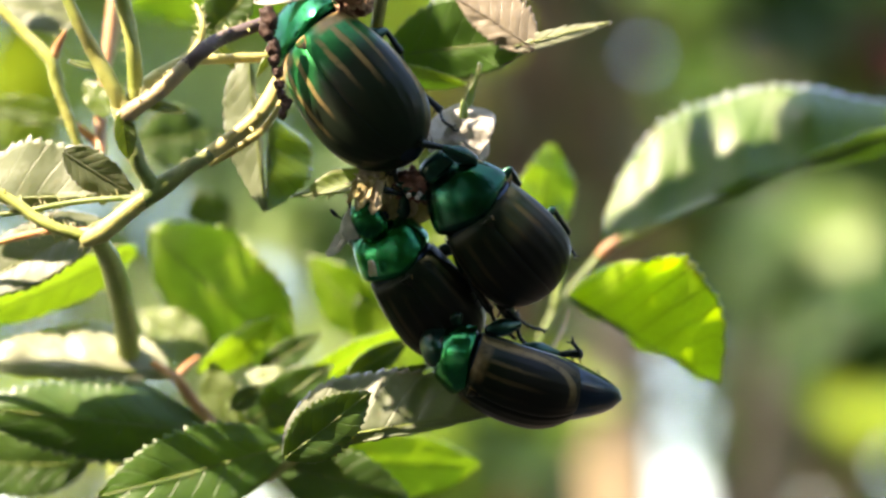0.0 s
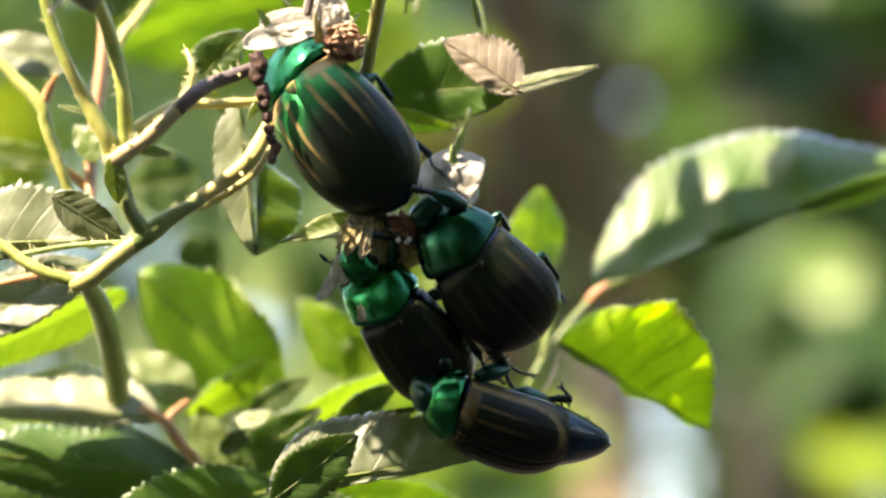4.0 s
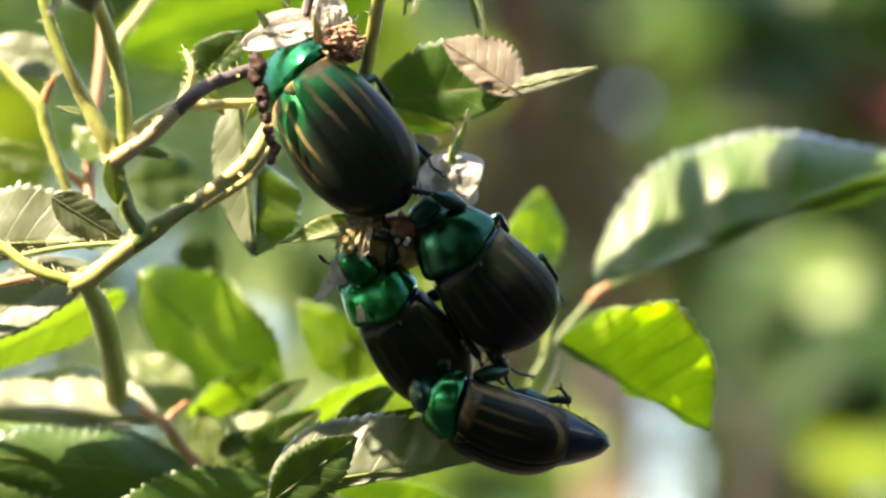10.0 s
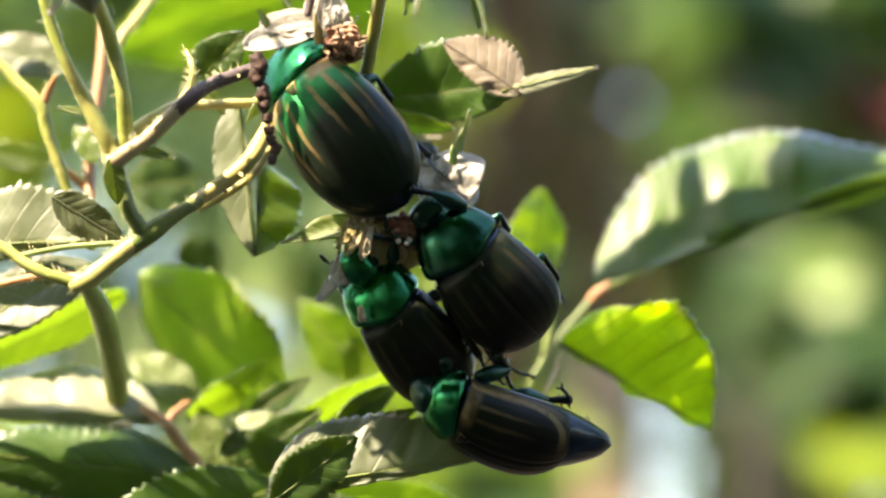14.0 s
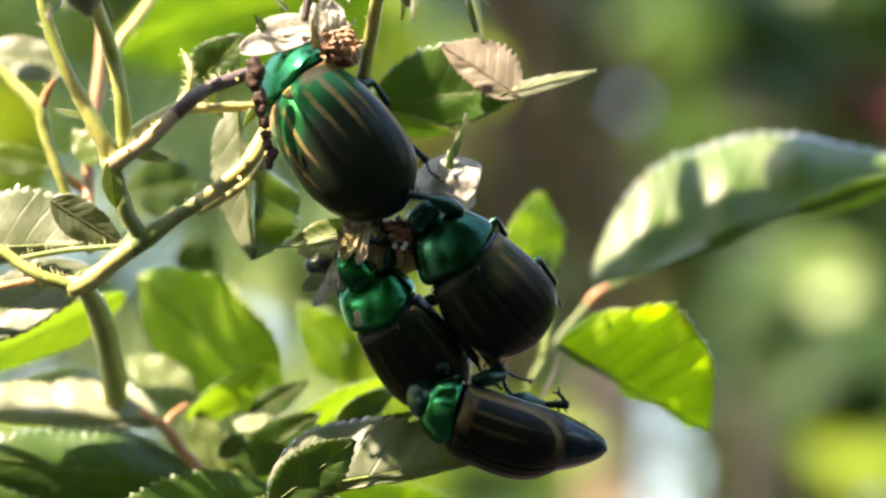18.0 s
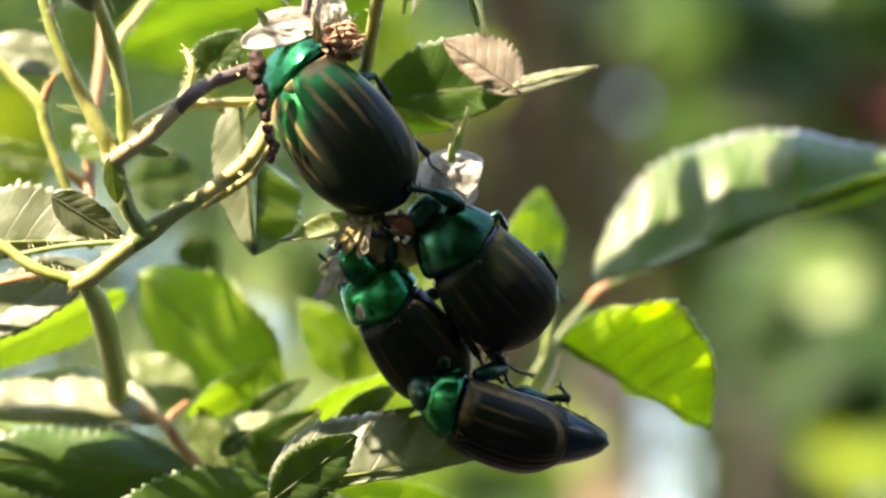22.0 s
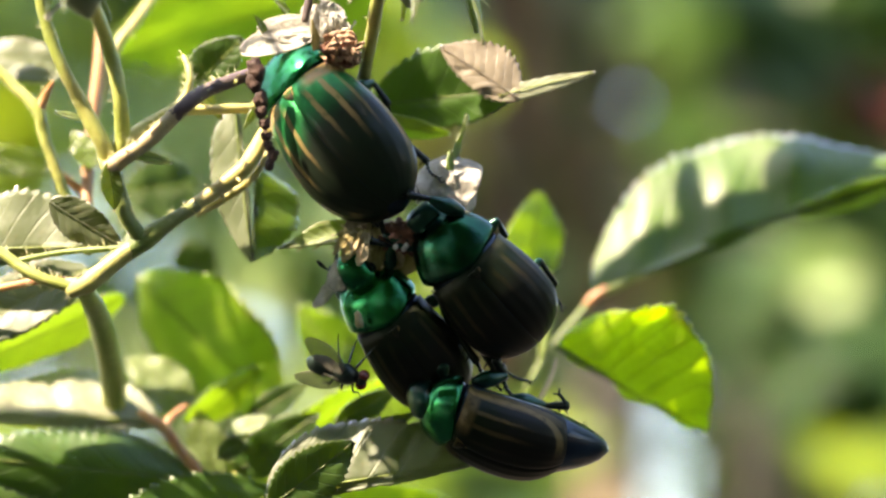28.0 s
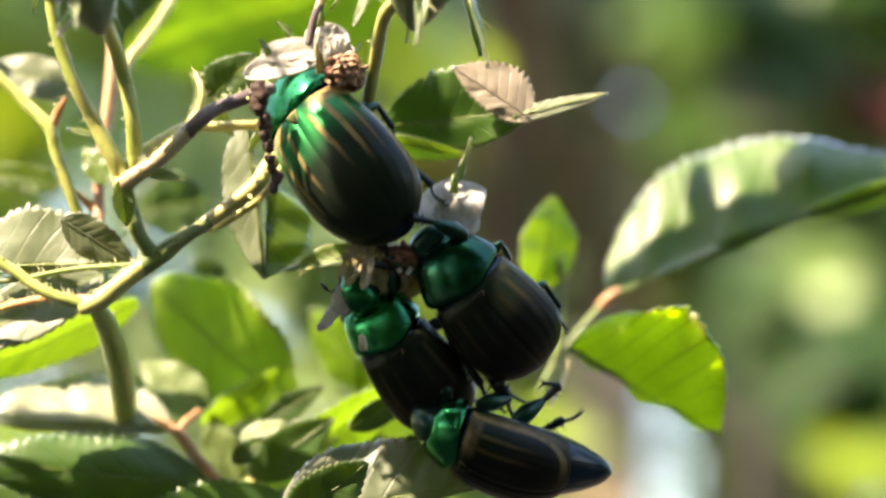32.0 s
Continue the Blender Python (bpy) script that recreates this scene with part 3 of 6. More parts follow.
BEETLE_C, LOCAL_C, LEGS_C = beetle((688, 566), 1, -36, 14, -6, "green beetle with a bright metallic shield under another beetle", 12.2, 4.7, 3.8, C_LEGS, True, 4.3, 24, 0.2, -0.2, skin=CASE_SHADED, taper=0.26, snout=0.12)
BEETLE_D, LOCAL_D, LEGS_D = beetle((794, 770), 0, -69, 2, -44, "striped beetle hanging on its side below the others", 12.6, 4.6, 4.2, D_LEGS, False, 3.5, -20, 4.2, 1.2, 0.014, skin=CASE_SIDE, taper=0.36, mask=THIGH)
bit = blob("crumb", (0.0010, 0.0004, 0.0004), 0.6, 2, 10, 14)
crumb = part("crumb", bit, STRAW, BEETLE_C, "straw-coloured crumb stuck to the shield", m=Matrix.Translation((-0.0022, 0.0022, 0.0037)) @ pose(0, 0, 0, 0, 0, 60))


# ---- the rose: canes, stalks, flowers ----
def cane(name, label, runs, group, prickles=0, hairs=0, seed=1, category="stem"):
    """One branching shoot: each run is (material, sides, [(u, v, back, half width), ...])."""
    at = spot(*runs[0][1][0][:3])
    ob = empty(name, at, label=label, category=category, group="rose shoots")
    rng = random.Random(seed)
    ways = []
    for mat, pts in runs:
        p = [(*(spot(u, v, k) - at), r * UNIT * (1 + k * 0.001 / STAND)) for u, v, k, r in pts]
        part("stalk", tube("stalk", p, 12, 6, 0.14, seed), mat, ob)
        ways.append(smooth_path(p, 8))
    bm = bmesh.new()
    for _ in range(hairs):
        w = rng.choice(ways)
        q = w[rng.randrange(len(w))]
        a = rng.uniform(0, 2 * math.pi)
        d = Vector((math.cos(a), rng.uniform(-0.7, 0.5), math.sin(a))).normalized()
        base = Vector(q[:3]) + d * q[3] * 0.9
        tipv = base + d * rng.uniform(0.3, 1.05) * 0.001
        k = d.orthogonal().normalized() * 0.00006
        l = d.cross(k)
        vs = [bm.verts.new(x) for x in (base + k, base + l, base - k, base - l, tipv)]
        for i in range(4):
            bm.faces.new((vs[i], vs[(i + 1) % 4], vs[4]))
    if hairs:
        tagged(part("hair_cover", bm, STEM_PALE, ob, "short glandular hairs"), kind="stuff")
    for _ in range(prickles):
        w = rng.choice(ways)
        i = rng.randrange(2, len(w) - 2)
        q, along = w[i], Vector(w[i + 1, :3] - w[i - 1, :3]).normalized()
        d = along.orthogonal().normalized()
        d = Matrix.Rotation(rng.uniform(0, 6.28), 3, along) @ d
        s = rng.uniform(0.6, 1.3) * 0.001
        b = Vector(q[:3]) + d * q[3] * 0.7
        part("prickle", tube("prickle", [(*b, s * 0.28), (*(b + d * s * 0.5), s * 0.15), (*(b + d * s - along * s * 0.4), s * 0.02)], 6, 3), STEM_PALE, ob)
    return sways(ob, group, at)


cane("rose_branch", "forked green rose branch with fine prickles and hairs", [
    (STEM, [(-70, 400, 2, 9), (0, 440, 2, 10), (60, 480, 1, 10), (140, 507, 1, 12)]),
    (STEM_PALE, [(128, 510, 1, 14), (160, 494, 0, 17), (205, 458, 0, 16), (240, 432, 0, 17)]),
    (STEM_DARK, [(225, 445, 0, 15), (258, 418, 0, 19), (310, 382, 0, 13), (350, 358, 1, 12)]),
    (STEM_PALE, [(340, 362, 1, 13), (400, 320, 2, 14), (440, 285, 3, 15), (475, 225, 6, 14), (500, 180, 9, 12)]),
    (STEM_FRESH, [(150, 505, 1, 16), (172, 545, 5, 20), (190, 610, 12, 21), (204, 690, 20, 22), (205, 800, 30, 23), (190, 930, 36, 24)]),
    (STEM_DARK, [(255, 422, 0, 15), (228, 380, -1, 14), (210, 330, -1, 15), (198, 290, -1, 17)]),
    (STEM, [(200, 300, -1, 17), (182, 246, -2, 15), (150, 185, -2, 14), (118, 125, -3, 11), (90, 55, -3, 11), (72, -20, -3, 11), (70, -90, -3, 11)]),
    (STEM, [(205, 290, -1, 15), (218, 235, -1, 14), (214, 165, -2, 13), (196, 85, -2, 13), (168, 5, -7, 13), (152, -45, -12, 14)]),
    (STEM_TAN, [(196, 292, -2, 16), (222, 273, -3, 14), (268, 240, -3, 14), (322, 187, -3, 14)]),
    (STEM_BROWN, [(310, 199, -3, 14), (340, 172, -3, 14), (372, 152, -2, 13), (420, 134, -1, 12), (462, 120, 1, 11)]),
    (STEM_PALE, [(212, 250, 1, 12), (260, 218, 2, 12), (310, 192, 3, 11), (380, 188, 4, 9), (460, 186, 6, 9)]),
    (STEM_PALE, [(305, 196, 2, 8), (332, 160, 2, 7), (338, 125, 2, 6), (326, 92, 3, 3)]),
    (STEM_PALE, [(352, 372, 4, 6), (400, 345, 4, 7), (445, 312, 5, 7), (480, 260, 8, 7)]),
    (STEM_DARK, [(-300, 520, 5, 6), (-60, 470, 3, 5), (30, 456, 2, 5), (120, 440, 2, 5), (230, 432, 1, 5)]),
    (STEM_RED, [(-300, 560, 12, 7), (-60, 520, 8, 6), (10, 503, 6, 7), (80, 490, 4, 7), (150, 494, 2, 7)]),
], "stems", 14, 1700, 3, "branch")
cane("rose_shoot", "yellow green side shoot with a reddish bud", [
    (STEM, [(-60, 60, 14, 9), (20, 140, 13, 10), (68, 190, 12, 12), (82, 240, 12, 11), (105, 305, 12, 10), (125, 360, 12, 9), (160, 440, 10, 9)]),
    (STEM_RED, [(70, 195, 12, 9), (82, 165, 12, 8), (96, 138, 11, 3)]),
    (STEM_RED, [(182, 40, 24, 9), (176, 120, 22, 10), (164, 220, 20, 10), (156, 300, 18, 11), (158, 420, 14, 9)]),
    (STEM_PALE, [(160, 235, 22, 8), (205, 85, 24, 9), (240, 35, 26, 9), (290, -40, 30, 8), (400, -220, 36, 8)]),
    (STEM_RED, [(158, 345, 18, 9), (128, 318, 17, 7), (108, 300, 15, 5)]),
], "stems", 2, 90, 5, "branch")
cane("rose_stalk", "thin green flower stalk", [(STEM, [(640, 150, 8, 12), (650, 105, 6, 12), (660, 50, 3, 12), (674, -20, -1, 13), (706, -60, -4, 12)]),
                                              (STEM, [(640, 150, 8, 12), (625, 230, 12, 12), (600, 330, 16, 12)])], "near", 0, 40, 7)
cane("rose_stalk", "thin brown flower stalk", [(STEM_BROWN, [(540, 30, 2, 7), (548, -5, 2, 8), (560, -40, 2, 8)]), (STEM_TAN, [(556, -28, 2, 8), (568, -80, 2, 8), (556, -160, 2, 8), (520, -260, 2, 8)])], "near", 0, 0, 8)
cane("leaf_stalk", "reddish leaf stalk of the rose", [(STEM_RED, [(250, 725, 20, 7), (292, 752, 19, 10), (320, 790, 19, 10), (368, 846, 19, 10), (440, 930, 20, 11)]),
                                                     (STEM_RED, [(292, 755, 19, 8), (305, 735, 20, 8), (330, 715, 22, 6)])], "low", 0, 0, 9)
cane("leaf_stalk", "yellow green leaf stalk of the rose", [(STEM_PALE, [(400, 850, 23, 8), (450, 826, 22, 9), (510, 795, 22, 9), (570, 765, 22, 6)]),
                                                          (STEM_PALE, [(450, 930, 15, 9), (520, 880, 14, 10), (600, 848, 13, 9), (700, 830, 12, 5)])], "low", 0, 0, 10)
cane("leaf_stalk", "thin withered leaf stalk", [(STEM_TAN, [(952, 712, 16, 4), (968, 684, 17, 4), (982, 652, 18, 3), (986, 630, 18, 2)])], "right", 0, 0, 12)
cane("leaf_stalk", "green leaf stalk with a rosy joint", [(STEM_DARK, [(930, 690, 30, 4), (960, 635, 31, 5), (1000, 582, 32, 5), (1046, 532, 33, 7)]),
                                                         (STEM_RED, [(1036, 545, 33, 7), (1052, 524, 33, 10), (1076, 505, 33, 7)]),
                                                         (STEM_DARK, [(968, 455, 32, 6), (974, 540, 32, 7), (962, 630, 31, 7)])], "right", 0, 0, 11)


def petal(parent, m, length, width, seed, mat=PETAL, crumple=0.25, cup=0.6, label="", point=0.0):
    def fn(u, v):
        s = 2 * u - 1
        w = width * (0.25 + 0.75 * math.sin(math.pi * min(1, v * 0.62 + 0.12)) ** 0.8) * (1 if v < 0.85 else math.sqrt(max(0.02, 1 - ((v - 0.85) / 0.155) ** 2))) * (1 - point * v ** 1.5)
        p = Vector((s * w, v * length, cup * width * s * s * 0.5 - cup * length * 0.3 * v * v))
        q = Vector((s * 1.4, v * 2.4, seed * 7.3))
        n = noise.noise(q) + 0.5 * noise.noise(q * 2.3) + 0.25 * noise.noise(q * 5.0)
        n += 0.25 * abs(noise.noise(Vector((s * 5, v * 1.5, seed)))) + 0.3 * abs(noise.noise(q * 3.1)) + 0.15 * math.sin(s * 11 + seed + 4.0 * noise.noise(q))
        return p + Vector((0.35 * n, 0.2 * noise.noise(q + Vector((9, 0, 0))), n)) * crumple * width
    return part("petal", surface("petal", 18, 20, fn, 0.00012), (mat, mat), parent, label, m)


def sepal(parent, m, length, width, seed, mat=LEAF_UNDER, bend=0.5, fringe=3):
    def fn(u, v):
        s = 2 * u - 1
        w = width * (1 - v) ** 0.8 * (0.7 + 0.6 * math.sin(math.pi * v) ** 1.2) + width * 0.03
        z = 0.5 * w * s * s - bend * length * v * v * 0.5 + 0.05 * length * noise.noise(Vector((s, v * 3, seed)))
        return s * w, v * length, z
    ob = part("sepal", surface("sepal", 8, 20, fn, 0.0002), (mat, mat), parent, m=m)
    for i in range(fringe):
        v = 0.25 + 0.5 * i / max(1, fringe)
        sg = 1 if i % 2 else -1
        b = Vector((sg * width * 0.7 * (1 - v), v * length, -bend * length * v * v * 0.5))
        d = Vector((sg * 0.6, 0.8, 0.1)) * length * 0.2
        part("fringe", tube("fringe", [(*b, width * 0.09), (*(b + d * 0.6), width * 0.06), (*(b + d), width * 0.01)], 5, 3), STEM_PALE, ob)
    return ob


def way(dx, dz, dy=0.0, face=(0, -1, 0.2), at=(0, 0, 0)):
    """A pose at `at` with y along (dx right, dz up, dy back)."""
    return aimed(Vector(at), Vector(at) + Vector((dx, dy, dz)), face)[0]


def tuft(parent, name, centre, spread, count, seed, mat=STAMEN, lean=(0, 0, 1), size=1.0):
    """Curled withered threads with knobs."""
    rng = random.Random(seed)
    bm = bmesh.new()
    for _ in range(count):
        d = (Vector(lean) + Vector((rng.gauss(0, 0.5), rng.gauss(0, 0.5), rng.gauss(0, 0.5)))).normalized()
        b = Vector(centre) + Vector((rng.gauss(0, 1), rng.gauss(0, 1), rng.gauss(0, 0.6))) * spread * 0.45
        l = rng.uniform(0.7, 1.5) * spread
        o = d.orthogonal().normalized() * l * rng.uniform(-0.3, 0.3)
        r = 0.00011 * size
        bm.from_mesh(tube("t", [(*b, r), (*(b + d * l * 0.5 + o), r), (*(b + d * l * 0.85 + o * 0.4), r * 0.9), (*(b + d * l), r * 1.7)], 5, 3))
    return tagged(part(name, bm, mat, parent, "curled brown stamens"), kind="stuff")


def flower_on_a():
    at = spot(545, 80, 5)
    ob = empty("withered_flower", at, label="withered white rose with curled petals and brown stamens", category="flower", group="withered flowers")
    o = lambda u, v, k=5: spot(u, v, k) - at
    petal(ob, way(-0.93, -0.28, -0.1, (0.1, -1, 0.5), o(552, 46, 4)), 0.0078, 0.0024, 1.0, PETAL, 0.09, 0.3, point=0.62)
    petal(ob, way(-0.95, -0.05, -0.1, (0.1, -1, 0.4), o(550, 40, 4.5)), 0.0056, 0.0018, 9.0, PETAL, 0.12, 0.25, point=0.5)
    petal(ob, way(-0.9, 0.1, 0.0, (0.1, -1, 0.4), o(572, 74, 5)), 0.0058, 0.0024, 2.0, PETAL, 0.12, 0.25, point=0.3)
    petal(ob, way(0.35, 1, 0.0, (0.1, -1, 0.2), o(566, 62, 5)), 0.0042, 0.0022, 3.0, PETAL, 0.28, 0.25, point=0.2)
    petal(ob, way(-0.25, 1, 0.1, (-0.1, -1, 0.3), o(572, 66, 6)), 0.0046, 0.0020, 4.0, PETAL, 0.3, 0.2, point=0.3)
    petal(ob, way(0.75, 0.7, 0.0, (0, -1, 0.4), o(568, 72, 5)), 0.0036, 0.0018, 7.0, PETAL, 0.3, 0.3, point=0.2)
    petal(ob, way(0.9, -0.35, 0.0, (0, -1, 0.3), o(572, 76, 3)), 0.0042, 0.0018, 5.0, STAMEN, 0.5, 0.4, "rusty shrivelled petal", point=0.4)
    petal(ob, way(0.75, 0.15, -0.2, (0, -1, 0.3), o(578, 74, 2)), 0.0034, 0.0015, 6.0, STAMEN, 0.5, 0.4, "rusty shrivelled petal", point=0.4)
    petal(ob, way(0.55, -0.8, -0.1, (0, -1, 0.3), o(580, 70, 3)), 0.0030, 0.0015, 8.0, STAMEN, 0.5, 0.4, "rusty shrivelled petal", point=0.4)
    for k, (u, v, a, b, mat) in enumerate([(588, 86, 11, 11, RUST)]):
        part("shrivelled_heart", blob("shrivelled_heart", (a * UNIT, 20 * UNIT, b * UNIT), 0.9, k + 2, 26, 34, 3.2), mat, ob, m=Matrix.Translation(o(u, v, 4)))
    rng = random.Random(12)
    for k in range(13):
        a = rng.uniform(-0.9, 0.9)
        petal(ob, way(math.cos(a), math.sin(a) * 0.9, rng.uniform(-0.5, 0.2), (rng.uniform(-0.5, 0.5), -1, rng.uniform(-0.3, 0.6)), o(572 + rng.uniform(0, 16), 84 + rng.uniform(-14, 12), 2 + rng.uniform(0, 2))),
              rng.uniform(0.0016, 0.0032), rng.uniform(0.0005, 0.0010), 40 + k, (STAMEN, STRAW, RUST, STAMEN)[k % 4], 0.6, 0.4, "shrivelled brown petal", point=0.5)
    for k in range(6):
        a = rng.uniform(1.2, 3.3)
        petal(ob, way(math.cos(a), math.sin(a) * 0.8, rng.uniform(-0.3, 0.2), (rng.uniform(-0.4, 0.4), -1, rng.uniform(0, 0.6)), o(562 + rng.uniform(-10, 10), 62 + rng.uniform(-10, 14), 3 + rng.uniform(0, 2))),
              rng.uniform(0.0024, 0.0044), rng.uniform(0.0006, 0.0012), 60 + k, PETAL, 0.3, 0.2, point=0.6)
    tuft(ob, "stamen_tuft", o(602, 84, 2), 0.0013, 90, 3, STAMEN, (0.5, -0.3, 0.0), 1.3)
    tuft(ob, "stamen_tuft", o(596, 52, 4), 0.0012, 14, 4, PETAL, (0.3, -0.2, 0.9), 1.2)
    sepal(ob, way(-0.05, 1, -0.2, (1, -1, 0), o(560, 82, 1)), 0.0032, 0.0005, 1, CORE, 0.1, 0)
    for k, (u, v, du, dv) in enumerate([(470, 50, -0.3, 0.6), (510, 15, -0.6, 0.7), (560, 0, 0.2, 1), (450, 190, -0.5, -1)]):
        sepal(ob, way(du, dv, -0.2, (1, -1, 0.2), o(u, v, 2)), 0.0020, 0.00045, k, LEAF_UNDER, 0.1, 0)
    part("flower_base", blob("flower_base", (0.0024, 0.0024, 0.0022), 0.2, 2), CORE, ob, m=Matrix.Translation(o(530, 115, 9)))
    return sways(ob, "near", at)


def flower_middle():
    at = spot(690, 420, 6)
    ob = empty("withered_flower", at, label="half eaten withered rose between the beetles", category="flower", group="withered flowers")
    o = lambda u, v, k=5: spot(u, v, k) - at
    part("flower_base", blob("flower_base", (0.0044, 0.0030, 0.0030), 0.28, 4, 16, 24, 3.0), CORE, ob, "gnawed yellow flower base", Matrix.Translation(o(690, 432, 6)))
    part("flower_heart", blob("flower_heart", (0.0020, 0.0016, 0.0016), 0.8, 5, 24, 32, 4.0), RUST, ob, "rust brown flower heart", Matrix.Translation(o(716, 412, 3)))
    for k, (u, v) in enumerate([(701, 430), (716, 434), (720, 428)]):
        part("grain", blob("grain", (0.0003, 0.0003, 0.0003), 0.2, k, 6, 8), PETAL, ob, m=Matrix.Translation(o(u, v, 0.4)))
    sepal(ob, way(-1, -0.18, -0.1, (0.1, -1, 0.8), o(635, 402, 5)), 0.0088, 0.0017, 1, LEAF_UNDER, 0.08, 5)
    for k, (u, v, a, b, l, w) in enumerate([(650, 400, -0.8, 0.1, 40, 26), (640, 410, -0.4, -0.9, 70, 22), (660, 400, 0.1, -1, 75, 26), (690, 405, 0.2, -1, 66, 26), (640, 400, -0.9, -0.5, 46, 18), (670, 395, -0.2, -1, 90, 18)]):
        petal(ob, way(a, b, -0.25, (-0.3, -1, 0.5), o(u, v, 4)), l * UNIT, w * UNIT, 30 + k, CORE if k % 3 else STRAW, 0.45, 0.4, "gnawed yellow petal base", point=0.4)
    for k, (u, v, a, b, l, w) in enumerate([(640, 398, -0.55, -1, 62, 13), (630, 402, -0.3, -1, 52, 12), (622, 408, -0.7, -0.8, 46, 10), (648, 404, -0.2, -1, 60, 13), (616, 418, -0.2, -1, 40, 9)]):
        petal(ob, way(a, b, -0.1, (-0.35, -1, 0.5), o(u, v, 0.5)), l * UNIT, w * UNIT, 70 + k, STRAW if k % 2 else CORE, 0.5, 0.2, "straw-coloured shrivelled petal", point=0.5)
    petal(ob, way(-0.75, -0.75, -0.1, (-0.2, -1, 0.3), o(612, 478, 4)), 0.0048, 0.0008, 11, PETAL, 0.5, 0.15, "rolled papery petal", point=0.4)
    petal(ob, way(-0.25, -1, -0.1, (-0.2, -1, 0.3), o(606, 456, 3)), 0.0032, 0.0012, 12, PETAL, 0.35, 0.15, "straw-coloured shrivelled petal")
    petal(ob, way(0.05, -1, -0.3, (0.3, -1, 0.2), o(640, 405, 6)), 0.0042, 0.0022, 13, CORE, 0.4, 0.4, "straw-coloured shrivelled petal")
    petal(ob, way(0.9, 0.35, 0.1, (-0.1, -1, 0.3), o(735, 345, 7)), 0.0066, 0.0036, 14, PETAL, 0.16, -0.5, "cupped white petal")
    petal(ob, way(0.75, -0.3, -0.1, (-0.1, -1, 0.3), o(770, 300, 6)), 0.0050, 0.0030, 15, PETAL, 0.16, -0.5, "cupped white petal")
    sepal(ob, way(0.35, 1, 0.1, (0.8, -1, 0), o(798, 292, 7)), 0.0062, 0.0004, 3, LEAF_UNDER, 0.1, 4)
    sepal(ob, way(0.05, 1, 0.0, (0.8, -1, 0), o(797, 295, 5)), 0.0022, 0.0005, 4, STEM_DARK, 0.1, 0)
    tuft(ob, "stamen_tuft", o(735, 400, 4), 0.0014, 16, 9, RUST, (0.2, -0.6, -0.2))
    tuft(ob, "stamen_tuft", o(640, 420, 3), 0.0014, 14, 10, CORE, (-0.6, -0.5, -0.4), 0.6)
    tuft(ob, "stamen_tuft", o(640, 408, 5), 0.0017, 40, 11, STRAW, (-0.5, -0.1, -0.6), 0.7)
    return sways(ob, "near", at)


def rose_hip(at_spot, radius, axis, label, sepals, seed, head=0.0, group="stems", droop=1.0):
    at = spot(*at_spot)
    ob = empty("rose_hip", at, label=label, category="rose hip", group="rose hips")
    m = way(*axis)
    def fn(u, v):
        a = 2 * math.pi * u
        y = -1 + 2.2 * v
        r = max(0.05, math.sin(math.pi / 2 * min(v / 0.62, 1.0)) ** 0.8 * (1 - 0.22 * max(0.0, (v - 0.62) / 0.38)))
        return radius * r * math.cos(a), radius * y * 1.1, radius * r * math.sin(a)
    part("hip", surface("hip", 24, 20, fn, 0, True), HIP, ob, "dull green hip", m)
    rng = random.Random(seed)
    for i in range(sepals):
        a = 2 * math.pi * i / sepals + 0.4
        root = m @ Vector((math.cos(a) * radius * 0.6, radius * 1.15, math.sin(a) * radius * 0.6))
        d = m.to_3x3() @ Vector((math.cos(a), -0.8 + rng.uniform(-0.3, 0.3), math.sin(a)))
        sepal(ob, aimed(root, root + d, m.to_3x3() @ Vector((math.cos(a), 0.4, math.sin(a))))[0], radius * rng.uniform(1.9, 2.6) * droop, radius * 0.22 * droop, i, LEAF_UNDER, 0.5, 3)
    if head:
        top = m @ Vector((0, radius * 1.25, 0))
        radius *= head
        tuft(ob, "stamen_tuft", top, radius * 0.9, 90, seed, STRAW, m.to_3x3() @ Vector((0, 1, 0)), 1.8)
        tuft(ob, "stamen_tuft", top + m.to_3x3() @ Vector((0, radius * 0.3, 0)), radius * 1.2, 160, seed + 1, PETAL, m.to_3x3() @ Vector((0, 1, 0)), 2.0)
        for i in range(7):
            a = 2 * math.pi * i / 7
            c = top + m.to_3x3() @ Vector((math.cos(a) * radius * 0.9, radius * 0.45, math.sin(a) * radius * 0.9))
            part("shrivelled_heart", blob("shrivelled_heart", (radius * 0.5, radius * 0.5, radius * 0.45), 0.9, i + seed, 22, 28, 3.4), STRAW if i % 3 else STAMEN, ob, m=Matrix.Translation(c))
        for i in range(5):
            a = 2 * math.pi * i / 5
            d = m.to_3x3() @ Vector((math.cos(a), 0.7, math.sin(a)))
            petal(ob, aimed(top, top + d, (0, -1, 0.3))[0], radius * 1.6, radius * 0.8, 20 + i + seed, PETAL if i % 2 else CORE, 0.4, 0.5)
    return sways(ob, group, at)


flower_on_a()
flower_middle()
rose_hip((148, -18, -12), 0.0024, (-0.25, 1, 0.0), "dull green rose hip crowned with withered stamens", 4, 3, 1.45)
rose_hip((66, -70, -3), 0.0020, (0.05, 1, 0), "small rose hip with hanging pale sepals", 5, 5, 0.0, "stems", 1.3)
rose_hip((735, -60, -4), 0.0036, (0.15, 1, 0), "plump green rose hip with drooping fringed sepals", 6, 8, 0.7, "near", 1.35)


